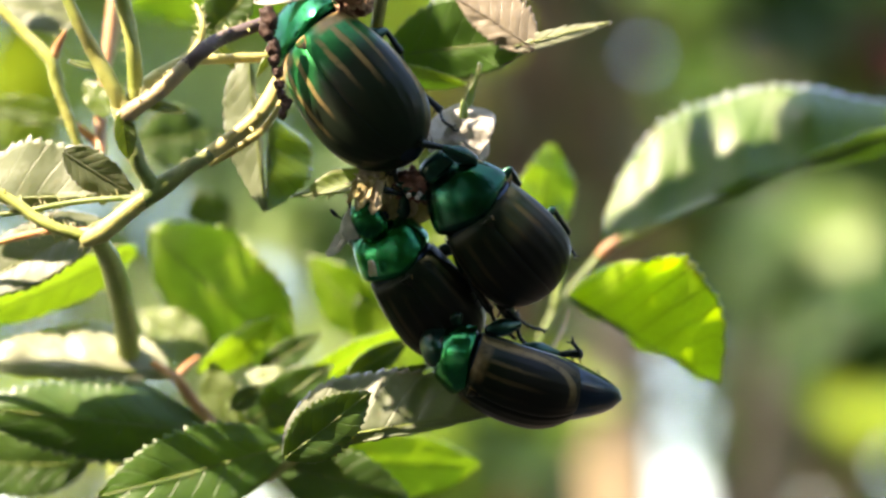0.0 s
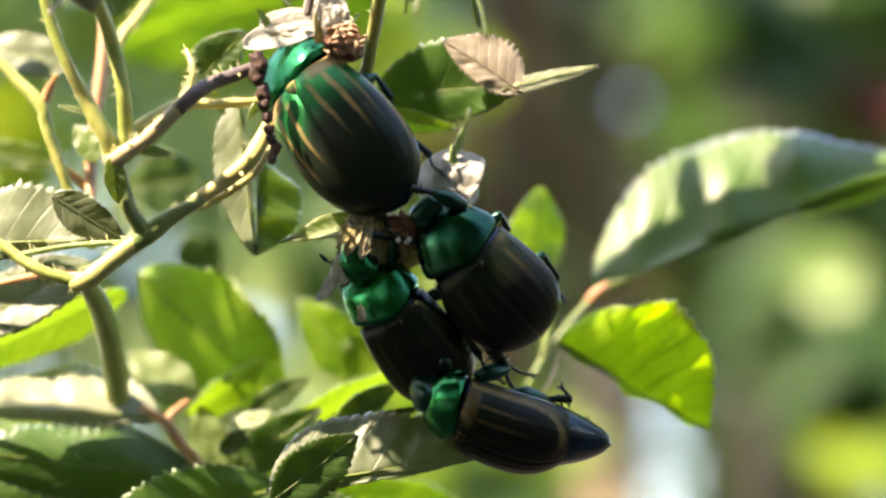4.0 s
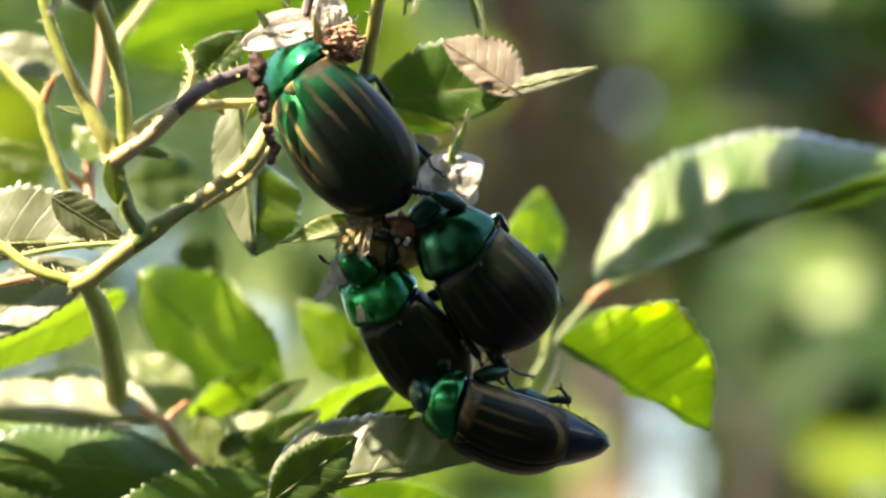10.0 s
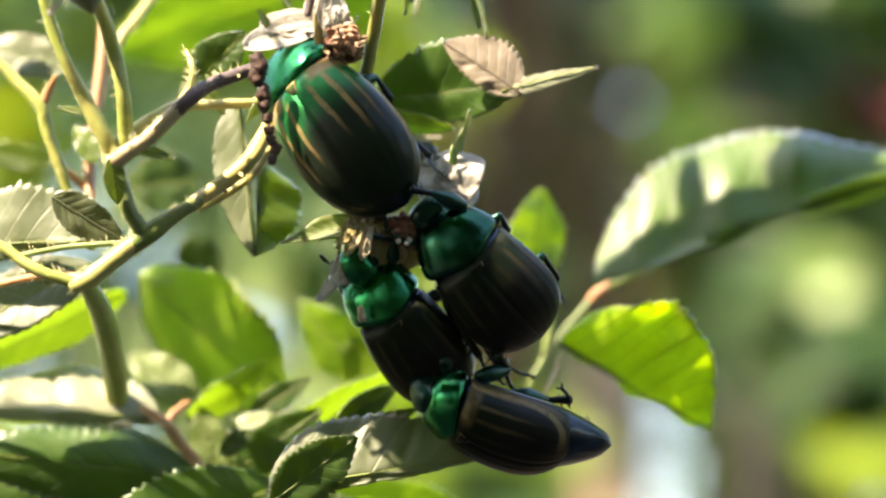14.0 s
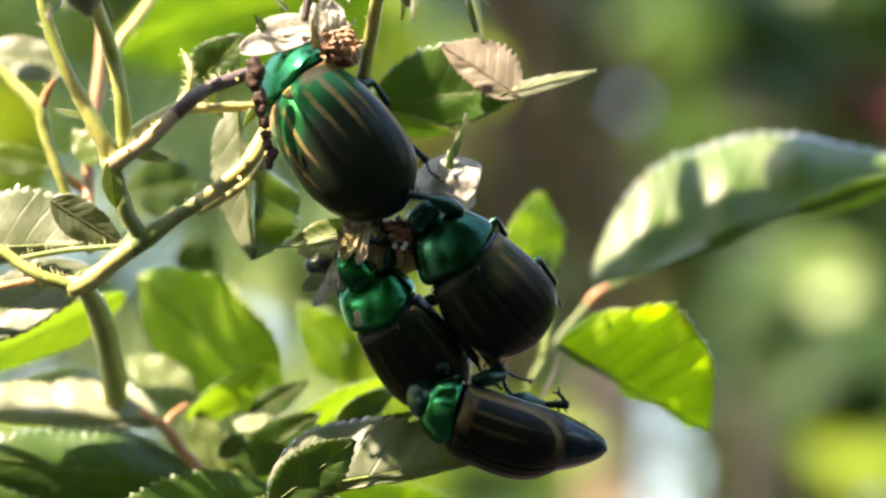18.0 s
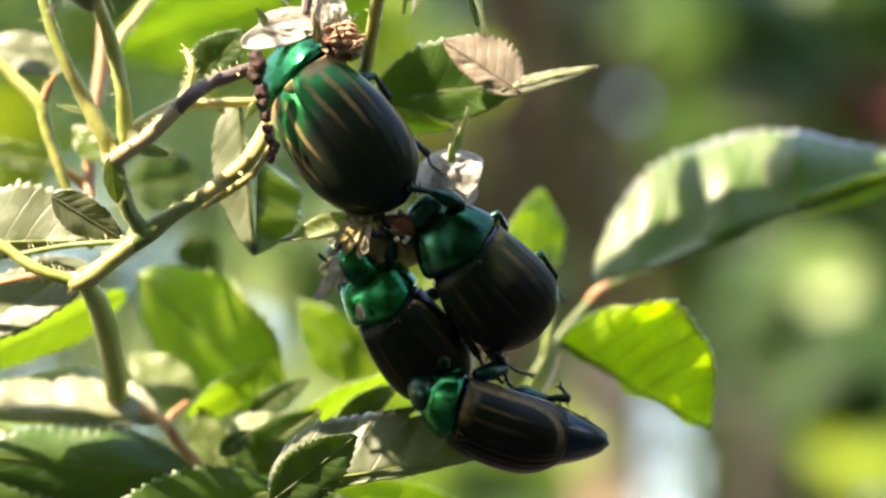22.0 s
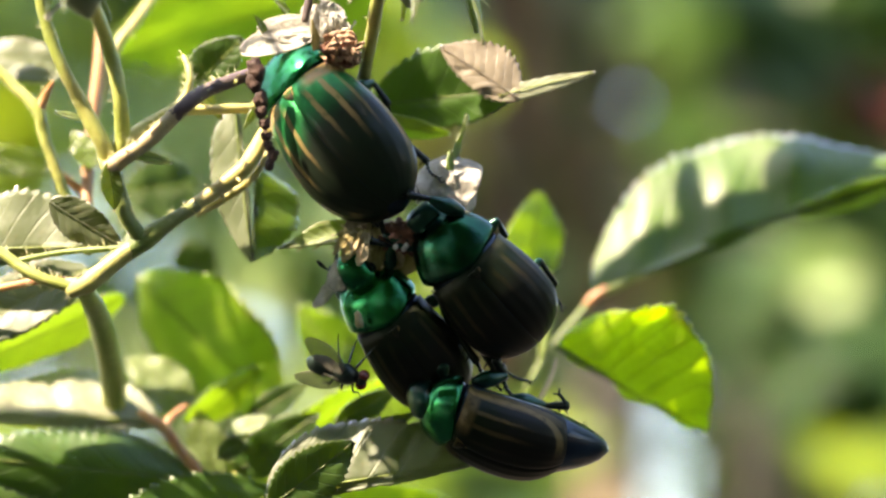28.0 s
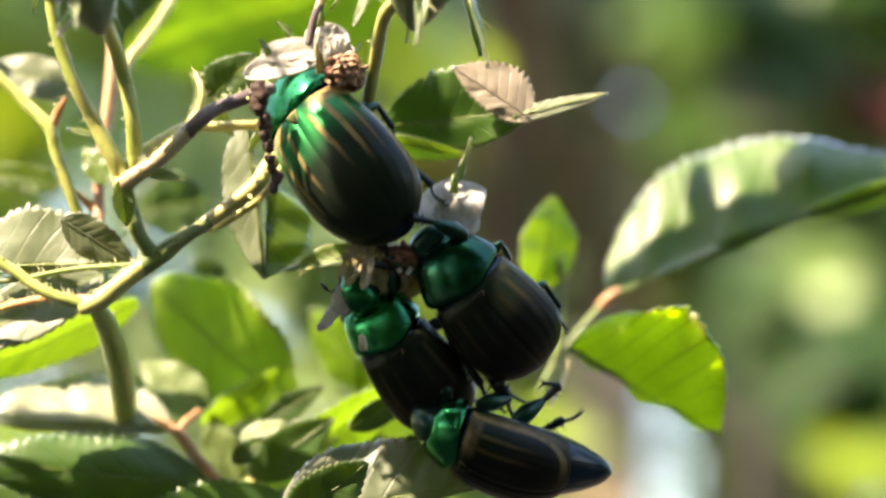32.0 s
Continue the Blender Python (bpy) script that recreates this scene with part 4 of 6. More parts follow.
def dung():
    at = spot(462, 150, -2)
    ob = empty("pellet_string", at, label="string of dark brown pellets hanging beside the beetle", category="pellets")
    rng = random.Random(4)
    chain = [(455, 118, 20, 26), (450, 140, 17, 22), (462, 170, 17, 20), (464, 190, 14, 15), (470, 212, 13, 12), (472, 234, 12, 11), (476, 252, 12, 12), (484, 268, 13, 14), (478, 285, 11, 13)]
    for u, v, a, b in chain:
        part("pellet", blob("pellet", (a * 0.7 * UNIT, 10 * UNIT, b * 0.86 * UNIT), 0.6, rng.random() * 9, 14, 18, 2.5), PELLET, ob,
             m=Matrix.Translation(spot(u, v, -2) - at) @ pose(0, 0, 0, 0, rng.uniform(-30, 30), 0))
    return sways(ob, "near", at)


dung()

# ---- the leaves ----
PALE = (LEAF_UNDER, LEAF_TOP)
GREEN = (LEAF_TOP, LEAF_UNDER)
OLD = (LEAF_OLD, LEAF_OLD)
LIME = (LEAF_YOUNG, LEAF_YOUNG)
rose_leaf((-90, 440), (212, 428), 108, (9, 5), (0.15, -1, 0.3), 0.15, (0.1, -0.4), 0.1, 17, (LEAF_PALE, LEAF_TOP), "pale underside of a rose leaf, toothed and shadow-crossed", "stems", 1, sides=(1.0, 0.12))
# Extra leaf piece, turned from the sun, in place of a cast shadow.
rose_leaf((92, 352), (219, 430), 40, (4, 4), (0.7, -1, -0.75), 0.2, (0.25, 0.15), 0.2, 11, (LEAF_PALE, LEAF_PALE), "leaf piece added for the shadow on a pale rose leaf", "stems", 75, 0.75, rib_skin=LEAF_PALE)
rose_leaf((160, 470), (-100, 610), 64, (12, 10), (0, -1, 0.6), 0.2, (0.2, 0.2), 0.1, 13, (LEAF_PALE, LEAF_TOP), "pale lit rose leaf in the sun", "low", 2)
rose_leaf((225, 518), (-110, 660), 60, (24, 22), (0, -1, -1.1), 0.15, (0.2, 0.3), 0.1, 15, LIME, "yellow green rose leaf glowing against the light", "low", 3)
rose_leaf((246, 486), (505, 712), 140, (34, 30), (0.3, -1, -1.0), 0.25, (0.25, 0.15), 0.3, 17, LIME, "broad yellow green rose leaf glowing against the light", "low", 4, 0.95)
rose_leaf((280, 744), (-80, 730), 98, (21, 18), (-0.35, -0.8, 0.5), 0.25, (-0.55, 0.05), 0.2, 19, (LEAF_SILVER_LIT, LEAF_TOP), "pale glossy rose leaf lit from above", "low", 5, 0.72, 0.06, bite=0.22, sides=(0.22, 1.0),
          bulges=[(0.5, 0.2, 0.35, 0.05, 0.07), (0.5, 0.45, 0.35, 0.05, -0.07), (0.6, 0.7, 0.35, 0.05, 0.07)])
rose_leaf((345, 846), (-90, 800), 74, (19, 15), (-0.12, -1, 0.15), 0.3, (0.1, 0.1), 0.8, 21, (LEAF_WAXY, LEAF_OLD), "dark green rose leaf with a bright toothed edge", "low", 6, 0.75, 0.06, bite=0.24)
rose_leaf((490, 868), (150, 960), 80, (14, 10), (0.1, -1, 0.0), 0.3, (0.3, 0.1), 0.2, 18, (LEAF_WAXY, LEAF_YOUNG), "fresh green toothed rose leaf", "front", 7, 0.9, bite=0.24)
rose_leaf((345, 712), (226, 630), 44, (28, 30), (0, -1, 0.6), 0.3, (0.2, 0.2), 0.2, 11, PALE, "small pale rose leaf", "low", 8)
rose_leaf((300, 560), (415, 700), 60, (40, 38), (0, -1, 0.5), 0.3, (0.2, 0.2), 0.2, 13, PALE, "pale rose leaf in dappled light", "low", 28)
rose_leaf((418, 178), (448, 455), 60, (12, 9), (-0.3, -1, 0.2), 0.15, (-0.4, 0.1), 0.2, 13, (LEAF_PALE, LEAF_TOP), "folded rose leaf hanging tip down", "stems", 9, sides=(0.15, 1.0))
rose_leaf((452, 285), (447, 456), 92, (12, 9), (0.5, -1, -0.2), 0.15, (0.1, -2.3), 0.2, 11, (LEAF_YOUNG, LEAF_OLD), "green half of a hanging rose leaf", "stems", 10, sides=(1.0, 0.1))
rose_leaf((342, 152), (430, 62), 46, (14, 11), (0, -1, -0.2), 0.45, (0.2, 0.5), 0.3, 9, OLD, "small green toothed rose leaf", "stems", 11)
rose_leaf((652, 182), (925, 150), 92, (14, 10), (0, -1, -0.15), -0.1, (0.15, 0.3), 0.2, 13, (LEAF_WAXY, LEAF_WAXY), "green rose leaf with a curled bleached edge and a long tip", "top", 12, 1.0, bite=0.2, sides=(1.0, 0.62))
rose_leaf((918, 168), (782, 78), 64, (8, 9), (-0.30, -0.9, 0.45), 0.12, (0.03, 0.03), 0.12, 13, (LEAF_DRY, LEAF_DRY), "bleached pinkish curl of a rose leaf", "top", 13, 0.8, 0.025, bite=0.28, sides=(0.5, 1.0), rib_skin=LEAF_DRY,
          bulges=[(-0.6, 0.3, 0.3, 0.05, 0.06), (-0.6, 0.6, 0.3, 0.05, -0.06)])
rose_leaf((885, 165), (1055, 122), 15, (8, 9), (-0.2, -1, 0.4), 0.1, (0.2, -0.2), 0.1, 7, (LEAF_SILVER_LIT, LEAF_SILVER_LIT), "withered slender tip of a rose leaf", "top", 35, 0.6)
rose_leaf((660, 205), (800, 232), 26, (14, 12), (0.2, -1, -1.0), 0.2, (0.2, 0.2), 0.2, 9, LIME, "bright lower edge of a rose leaf", "top", 26)
rose_leaf((928, 505), (956, 336), 64, (32, 32), (0.4, -1, -1.0), 0.2, (0.3, 0.2), 0.2, 9, LIME, "yellow green rose leaf behind the beetles", "low", 14, 0.9, bite=0.3)
rose_leaf((1054, 520), (1630, 296), 214, (33, 35), (-0.32, -0.85, 0.45), 0.18, (0.0, -0.5), 0.12, 23, (LEAF_BROAD, LEAF_BROAD), "large rose leaf with white sheen along its upper edge", "right", 15, 0.84, 0.03, bite=0.13,
          bulges=[(-0.45, 0.15, 0.4, 0.06, 0.05), (-0.45, 0.42, 0.4, 0.06, 0.06), (-0.55, 0.62, 0.3, 0.05, 0.08)], sides=(1.0, 0.03))
rose_leaf((1390, 378), (1640, 300), 34, (34, 36), (0.2, -1, -1.0), 0.1, (0.1, 0.1), 0.1, 15, LIME, "glowing lower fold of a large rose leaf", "right", 47, 0.9)
rose_leaf((985, 606), (1250, 762), 212, (23, 22), (0.3, -1, -1.15), 0.1, (0.05, -0.4), 0.1, 15, (LEAF_GLOW, LEAF_GLOW), "yellow green rose leaf glowing against the light", "right", 16, 0.95, bite=0.09, sides=(1.0, 0.12))
rose_leaf((606, 766), (742, 726), 15, (9, 8), (0.1, -1, -0.2), 0.2, (0.3, 0.3), 0.3, 9, OLD, "dark curled margin of a rose leaf beneath the beetles", "top", 17, 0.75, 0.12, bite=0.4)
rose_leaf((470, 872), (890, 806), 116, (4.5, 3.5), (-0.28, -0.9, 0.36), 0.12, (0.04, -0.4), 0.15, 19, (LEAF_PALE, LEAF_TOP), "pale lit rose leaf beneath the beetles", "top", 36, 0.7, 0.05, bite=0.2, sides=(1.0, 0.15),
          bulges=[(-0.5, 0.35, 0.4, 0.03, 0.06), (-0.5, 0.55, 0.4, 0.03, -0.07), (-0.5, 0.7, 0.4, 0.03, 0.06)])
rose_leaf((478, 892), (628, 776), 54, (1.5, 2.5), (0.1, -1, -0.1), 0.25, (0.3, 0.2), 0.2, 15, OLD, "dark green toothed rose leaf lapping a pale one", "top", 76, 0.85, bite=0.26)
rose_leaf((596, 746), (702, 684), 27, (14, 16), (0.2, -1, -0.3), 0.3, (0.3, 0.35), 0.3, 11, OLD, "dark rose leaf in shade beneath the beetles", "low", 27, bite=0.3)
rose_leaf((418, 842), (705, 655), 70, (24, 23), (0.2, -1, -0.9), 0.2, (0.3, 0.4), 0.2, 15, LIME, "green rose leaf in dappled light", "low", 18)
rose_leaf((655, 668), (526, 538), 64, (38, 40), (0.3, -1, -1.0), 0.2, (0.2, 0.2), 0.2, 11, LIME, "small yellow green rose leaf behind the beetles", "low", 19)
rose_leaf((420, 832), (566, 728), 46, (20, 20), (0.0, -1, 0.1), 0.2, (0.3, 0.1), 0.2, 13, (LEAF_WAXY, LEAF_TOP), "fresh green rose leaf half in shade", "low", 20, bite=0.26)
rose_leaf((438, 740), (548, 672), 25, (22, 23), (0.1, -1, 0.1), 0.2, (0.3, 0.3), 0.2, 9, OLD, "small dark rose leaf in shade", "low", 48, bite=0.26)
rose_leaf((400, 766), (484, 734), 20, (18, 18), (-0.3, -0.8, 0.5), 0.2, (0.2, 0.2), 0.2, 9, PALE, "small pale rose leaf", "low", 49)
rose_leaf((388, 806), (446, 762), 20, (17, 17), (0, -1, 0.2), 0.2, (0.3, 0.3), 0.2, 9, OLD, "small dark rose leaf in shade", "low", 56)
rose_leaf((392, 868), (352, 722), 42, (25, 25), (-0.1, -1, -0.1), 0.2, (0.2, 0.2), 0.2, 11, PALE, "grey green underside of a rose leaf in shade", "low", 57)
rose_leaf((330, 745), (470, 640), 40, (26, 26), (0.2, -1, -1.0), 0.2, (0.3, 0.3), 0.2, 11, LIME, "small glowing rose leaf behind others", "low", 29)
rose_leaf((118, 122), (-50, 84), 44, (22, 24), (0, -1, 0.5), 0.3, (0.2, 0.3), 0.2, 11, (LEAF_PALE, LEAF_TOP), "pale spotted rose leaf", "stems", 21)
rose_leaf((90, 292), (-50, 268), 28, (30, 30), (0, -1, 0.3), 0.2, (0.2, 0.3), 0.2, 11, GREEN, "dark green rose leaf", "stems", 22)
rose_leaf((700, -70), (190, 90), 120, (75, 85), (0, -1, -0.5), 0.3, (0.2, 0.2), 0.2, 15, LIME, "lime green rose leaf out of focus", "low", 23)
rose_leaf((-60, 400), (-190, 300), 60, (-4, -8), (0, -1, 0.2), 0.2, (0.2, 0.2), 0.2, 13, GREEN, "dark green rose leaf near the lens", "stems", 24)
rose_leaf((170, 290), (130, 225), 24, (16, 18), (0, -1, 0.2), 0.2, (0.2, 0.2), 0.2, 9, GREEN, "small green rose leaf", "stems", 25)
rose_leaf((194, 282), (206, 365), 21, (-3, -2), (0.3, -1, 0.2), 0.2, (0.4, 0.2), 0.1, 9, PALE, "small pale bract at a fork", "stems", 31)
rose_leaf((236, 268), (306, 282), 11, (-2, -3), (0, -1, 0.6), 0.2, (0.3, 0.3), 0.1, 7, PALE, "small pale bract at a fork", "stems", 32)
rose_leaf((150, 205), (100, 192), 7, (-2, -2), (0, -1, 0.6), 0.2, (0.3, 0.3), 0.1, 7, PALE, "slender pale stipule on the stem", "stems", 33)
rose_leaf((352, 150), (395, 205), 14, (4, 6), (0, -1, 0.6), 0.2, (0.3, 0.3), 0.1, 7, PALE, "slender pale stipule on the stem", "stems", 34)

rose_leaf((-30, 792), (-190, 745), 52, (27, 26), (-0.3, -1, 0.9), 0.2, (0.1, 0.2), 0.2, 13, PALE, "pale rose leaf in the sun", "low", 37)
rose_leaf((-60, 602), (-300, 650), 60, (30, 32), (0, -1, 0.6), 0.2, (0.2, 0.2), 0.1, 13, PALE, "pale rose leaf in the sun", "low", 38)
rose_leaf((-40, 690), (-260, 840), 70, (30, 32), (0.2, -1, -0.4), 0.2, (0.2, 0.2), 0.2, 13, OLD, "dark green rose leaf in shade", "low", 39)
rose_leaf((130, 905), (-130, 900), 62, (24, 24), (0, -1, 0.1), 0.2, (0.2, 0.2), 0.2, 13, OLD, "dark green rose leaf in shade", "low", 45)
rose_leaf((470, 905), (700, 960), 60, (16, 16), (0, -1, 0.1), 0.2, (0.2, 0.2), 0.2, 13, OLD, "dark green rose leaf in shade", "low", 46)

# leaves further back that close the gaps between the stems
rose_leaf((352, 322), (212, 336), 58, (42, 40), (0, -1, 0.1), 0.2, (0.2, 0.2), 0.2, 13, OLD, "dark green rose leaf in shade", "stems", 70)
rose_leaf((705, 770), (640, 560), 76, (36, 38), (0.3, -1, -1.0), 0.2, (0.2, 0.2), 0.2, 13, LIME, "yellow green rose leaf glowing against the light", "low", 71)
rose_leaf((770, 660), (700, 440), 84, (42, 44), (0, -1, -0.2), 0.2, (0.2, 0.2), 0.2, 13, GREEN, "dark green rose leaf behind the beetles", "low", 72)
rose_leaf((330, 420), (372, 520), 40, (46, 48), (0, -1, 0.3), 0.2, (0.2, 0.2), 0.2, 11, OLD, "dark green rose leaf in shade", "stems", 73)
rose_leaf((560, 900), (830, 905), 70, (30, 30), (0.1, -1, -0.4), 0.2, (0.2, 0.2), 0.2, 13, LIME, "green rose leaf in dappled light", "low", 74)

# ---- unseen spray, added overhead to keep the beetles in shade ----
SUNWARD = FRAME.to_3x3().transposed() @ SUN


def over(u, v, far=112.0, back=0.0):
    """The place on the plan that stands sunward of (u, v, back), and its depth."""
    p = spot(u, v, back) + SUNWARD * far * 0.001
    s = 1 + p.y / STAND
    return (784 + p.x / UNIT / s, 441 - p.z / UNIT / s), p.y * 1000


def shade_leaf(a, b, half, seed, far=112.0, back=(0.0, 0.0), group="shade"):
    (p, k), (q, l) = over(*a, far, back[0]), over(*b, far, back[1])
    rose_leaf(p, q, half, (k, l), tuple(SUNWARD), 0.15, (0.15, 0.15), 0.1, 13, GREEN, "unseen rose leaf added overhead to cast shade", group, seed, 0.85)


shade_leaf((502, 52), (792, 412), 104, 40, group="shoulder")
shade_leaf((610, 220), (770, 420), 88, 50, 116.0, group="shoulder")
for k, (a, b, half) in enumerate([((690, 390), (960, 700), 140), ((590, 480), (800, 750), 110), ((735, 700), (1110, 850), 92)]):
    shade_leaf(a, b, half, 41 + k)
    shade_leaf((a[0] + 20, a[1] + 10), (b[0] + 10, b[1] - 10), half * 0.96, 51 + k, 116.0)
# unseen leaves added to throw dapples on the others
for k, (a, b, half, back) in enumerate([((680, 215), (752, 88), 42, (12.5, 12.5)), ((330, 560), (250, 680), 38, (33, 33)), ((395, 545), (425, 690), 26, (31, 31)),
                                        ((1030, 520), (1620, 308), 46, (34, 35.5)), ((1245, 440), (1198, 235), 27, (34.5, 40.5)), ((1408, 420), (1520, 190), 78, (35, 38.5)),
                                        ((300, 752), (-40, 736), 20, (19, 18.5)), ((455, 870), (600, 765), 34, (4.4, 4.2))]):
    shade_leaf(a, b, half, 60 + k, 112.0, back, "dapple")
(p, k), (q, l) = over(300, -200), over(820, 470)
cane("rose_shoot", "unseen rose shoot added to carry the shade leaves", [(STEM, [(*p, k, 9), ((p[0] + q[0]) / 2 - 40, (p[1] + q[1]) / 2, (k + l) / 2, 8), (*q, l, 5)])], "shade", 4, 0, 21)

# ---- the fly ----
def housefly():
    mm = 0.001
    ob = new("fly")
    tagged(ob, label="small dark fly with clear wings and dull red eyes", category="fly")
    part("thorax", blob("thorax", (1.15 * mm, 1.4 * mm, 1.1 * mm), 0.06, 1), FLY_BODY, ob)
    part("abdomen", blob("abdomen", (1.15 * mm, 1.8 * mm, 0.95 * mm), 0.06, 2), FLY_BODY, ob, m=Matrix.Translation((0, -2.5 * mm, -0.2 * mm)))
    head = part("head", blob("head", (0.9 * mm, 0.6 * mm, 0.8 * mm), 0, 3), FLY_BODY, ob, m=Matrix.Translation((0, 1.8 * mm, 0)))
    for s in (1, -1):
        part("eye", blob("eye", (0.5 * mm, 0.6 * mm, 0.7 * mm), 0, 4, 10, 14), FLY_EYE, head, m=Matrix.Translation((s * 0.6 * mm, 0.1 * mm, 0.1 * mm)))

        def fn(u, v, s=s):
            w = 1.15 * mm * math.sin(math.pi * (0.06 + 0.9 * v)) ** 0.7
            return (u - 0.5) * 2 * w, -v * 5.2 * mm, 0.05 * mm * math.sin(u * 9)
        part("wing", surface("wing", 8, 14, fn, 0.00002), (WING, WING), ob, m=Matrix.Translation((s * 0.7 * mm, -0.2 * mm, 0.9 * mm)) @ pose(0, 0, 0, 14, s * 12, s * 22))
        for i, y in enumerate((0.8, 0.0, -0.8)):
            pts = [(s * 0.6 * mm, y * mm, -0.7 * mm, 0.14 * mm), (s * 1.9 * mm, (y + 0.5 - i * 0.5) * mm, -0.4 * mm, 0.12 * mm),
                   (s * 2.6 * mm, (y + 1.0 - i) * mm, -1.7 * mm, 0.08 * mm), (s * 3.2 * mm, (y + 1.4 - 1.3 * i) * mm, -2.0 * mm, 0.05 * mm)]
            part("leg", tube("leg", pts, 6, 4), BLACK, ob)
    bm = bmesh.new()
    rng = random.Random(2)
    for _ in range(60):
        d = Vector((rng.gauss(0, 1), rng.gauss(0, 1), abs(rng.gauss(0, 1)))).normalized()
        b = Vector((d.x * 1.1 * mm, d.y * 1.35 * mm, d.z * 1.05 * mm))
        k = d.orthogonal().normalized() * 0.03 * mm
        vs = [bm.verts.new(p) for p in (b + k, b - k, b + d.cross(k), b + d * 0.7 * mm)]
        for tri in ((0, 1, 3), (1, 2, 3), (2, 0, 3)):
            bm.faces.new([vs[i] for i in tri])
    tagged(part("bristles", bm, BLACK, ob), kind="stuff")
    return ob


FLY = housefly()

# ---- the garden behind ----
def plant_leaf_material(name, low, high, through_colour):
    m, nt = blank(name)
    rnd = nt.nodes.new("ShaderNodeNewGeometry").outputs["Random Per Island"]
    tone = blended(nt, rnd, low, high)
    tone = blended(nt, maths(nt, "MULTIPLY", ramp(nt, grain(nt, 40.0), 0.55, 0.75), 0.4), tone, [c * 0.6 for c in low])
    diff = node(nt, "ShaderNodeBsdfDiffuse", ("Color", tone))
    tran = node(nt, "ShaderNodeBsdfTranslucent", ("Color", (*through_colour, 1)))
    body = node(nt, "ShaderNodeMixShader", (0, 0.35), (1, diff.outputs[0]), (2, tran.outputs[0]))
    wax = node(nt, "ShaderNodeBsdfGlossy", ("Roughness", 0.4))
    close(nt, node(nt, "ShaderNodeMixShader", (0, 0.05), (1, body.outputs[0]), (2, wax.outputs[0])))
    return m


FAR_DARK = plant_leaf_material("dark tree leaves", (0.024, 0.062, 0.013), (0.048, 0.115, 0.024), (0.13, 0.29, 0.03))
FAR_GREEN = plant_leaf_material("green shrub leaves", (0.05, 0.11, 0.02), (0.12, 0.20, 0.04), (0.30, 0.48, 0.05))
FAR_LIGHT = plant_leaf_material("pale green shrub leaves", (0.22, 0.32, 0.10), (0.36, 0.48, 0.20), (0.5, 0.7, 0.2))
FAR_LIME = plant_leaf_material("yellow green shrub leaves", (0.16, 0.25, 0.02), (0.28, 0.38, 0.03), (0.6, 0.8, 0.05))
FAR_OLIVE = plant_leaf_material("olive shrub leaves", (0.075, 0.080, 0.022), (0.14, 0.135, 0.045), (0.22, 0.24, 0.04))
FAR_RED = plant_leaf_material("dull red leaves", (0.10, 0.02, 0.015), (0.16, 0.035, 0.02), (0.3, 0.05, 0.03))
BARK = dry_material("brown bark", (0.10, 0.065, 0.04), (0.20, 0.14, 0.09), 0.9, 0.0, 25.0)
BARK_PALE = dry_material("pale bark with sunlight in its colour", (0.25, 0.185, 0.11), (0.42, 0.33, 0.21), 0.9, 0.0, 25.0)
BARK_BROWN = dry_material("brown bark for the trunk's darker top", (0.075, 0.045, 0.014), (0.150, 0.096, 0.036), 0.9, 0.0, 25.0)
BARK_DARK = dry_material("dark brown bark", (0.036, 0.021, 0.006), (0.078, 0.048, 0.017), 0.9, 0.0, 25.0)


def clump(parent, name, centres, mat, count, size, seed, label=""):
    """Many separate pointed leaves, each folded along its middle, round the given centres (u, v, back, spread)."""
    rng = random.Random(seed)
    verts, faces = [], []
    total = sum(c[3] ** 2 for c in centres)
    at = parent["at"]
    for u, v, back, spread in centres:
        s = UNIT * (1 + back * 0.001 / STAND)
        for _ in range(max(1, int(count * spread ** 2 / total))):
            r, a = math.sqrt(rng.random()) * spread * s, rng.uniform(0, 2 * math.pi)
            c = spot(u, v, back) + Vector((r * math.cos(a), rng.gauss(0, 0.35) * spread * s, r * math.sin(a) * 0.9)) - Vector(at)
            d = Vector((rng.gauss(0, 1), rng.gauss(0, 0.6), rng.gauss(-0.4, 0.6))).normalized()
            x = d.cross(Vector((rng.gauss(0, 0.5), -0.7, rng.gauss(0.8, 0.5)))).normalized()
            z = x.cross(d)
            l = size * rng.uniform(0.7, 1.3)
            w = l * rng.uniform(0.22, 0.34)
            b = len(verts)
            verts += [tuple(c - d * l * 0.5), tuple(c - d * l * 0.1 + x * w + z * w * 0.3), tuple(c + d * l * 0.25 + x * w * 0.8 + z * w * 0.25), tuple(c + d * l * 0.5 - z * w * 0.3),
                      tuple(c + d * l * 0.25 - x * w * 0.8 + z * w * 0.25), tuple(c - d * l * 0.1 - x * w + z * w * 0.3)]
            faces += [(b, b + 1, b + 2, b + 3), (b, b + 3, b + 4, b + 5)]
    me = bpy.data.meshes.new(name)
    me.from_pydata(verts, [], faces)
    me.update()
    ob = part(name, me, mat, parent, label)
    return tagged(ob, kind="stuff")


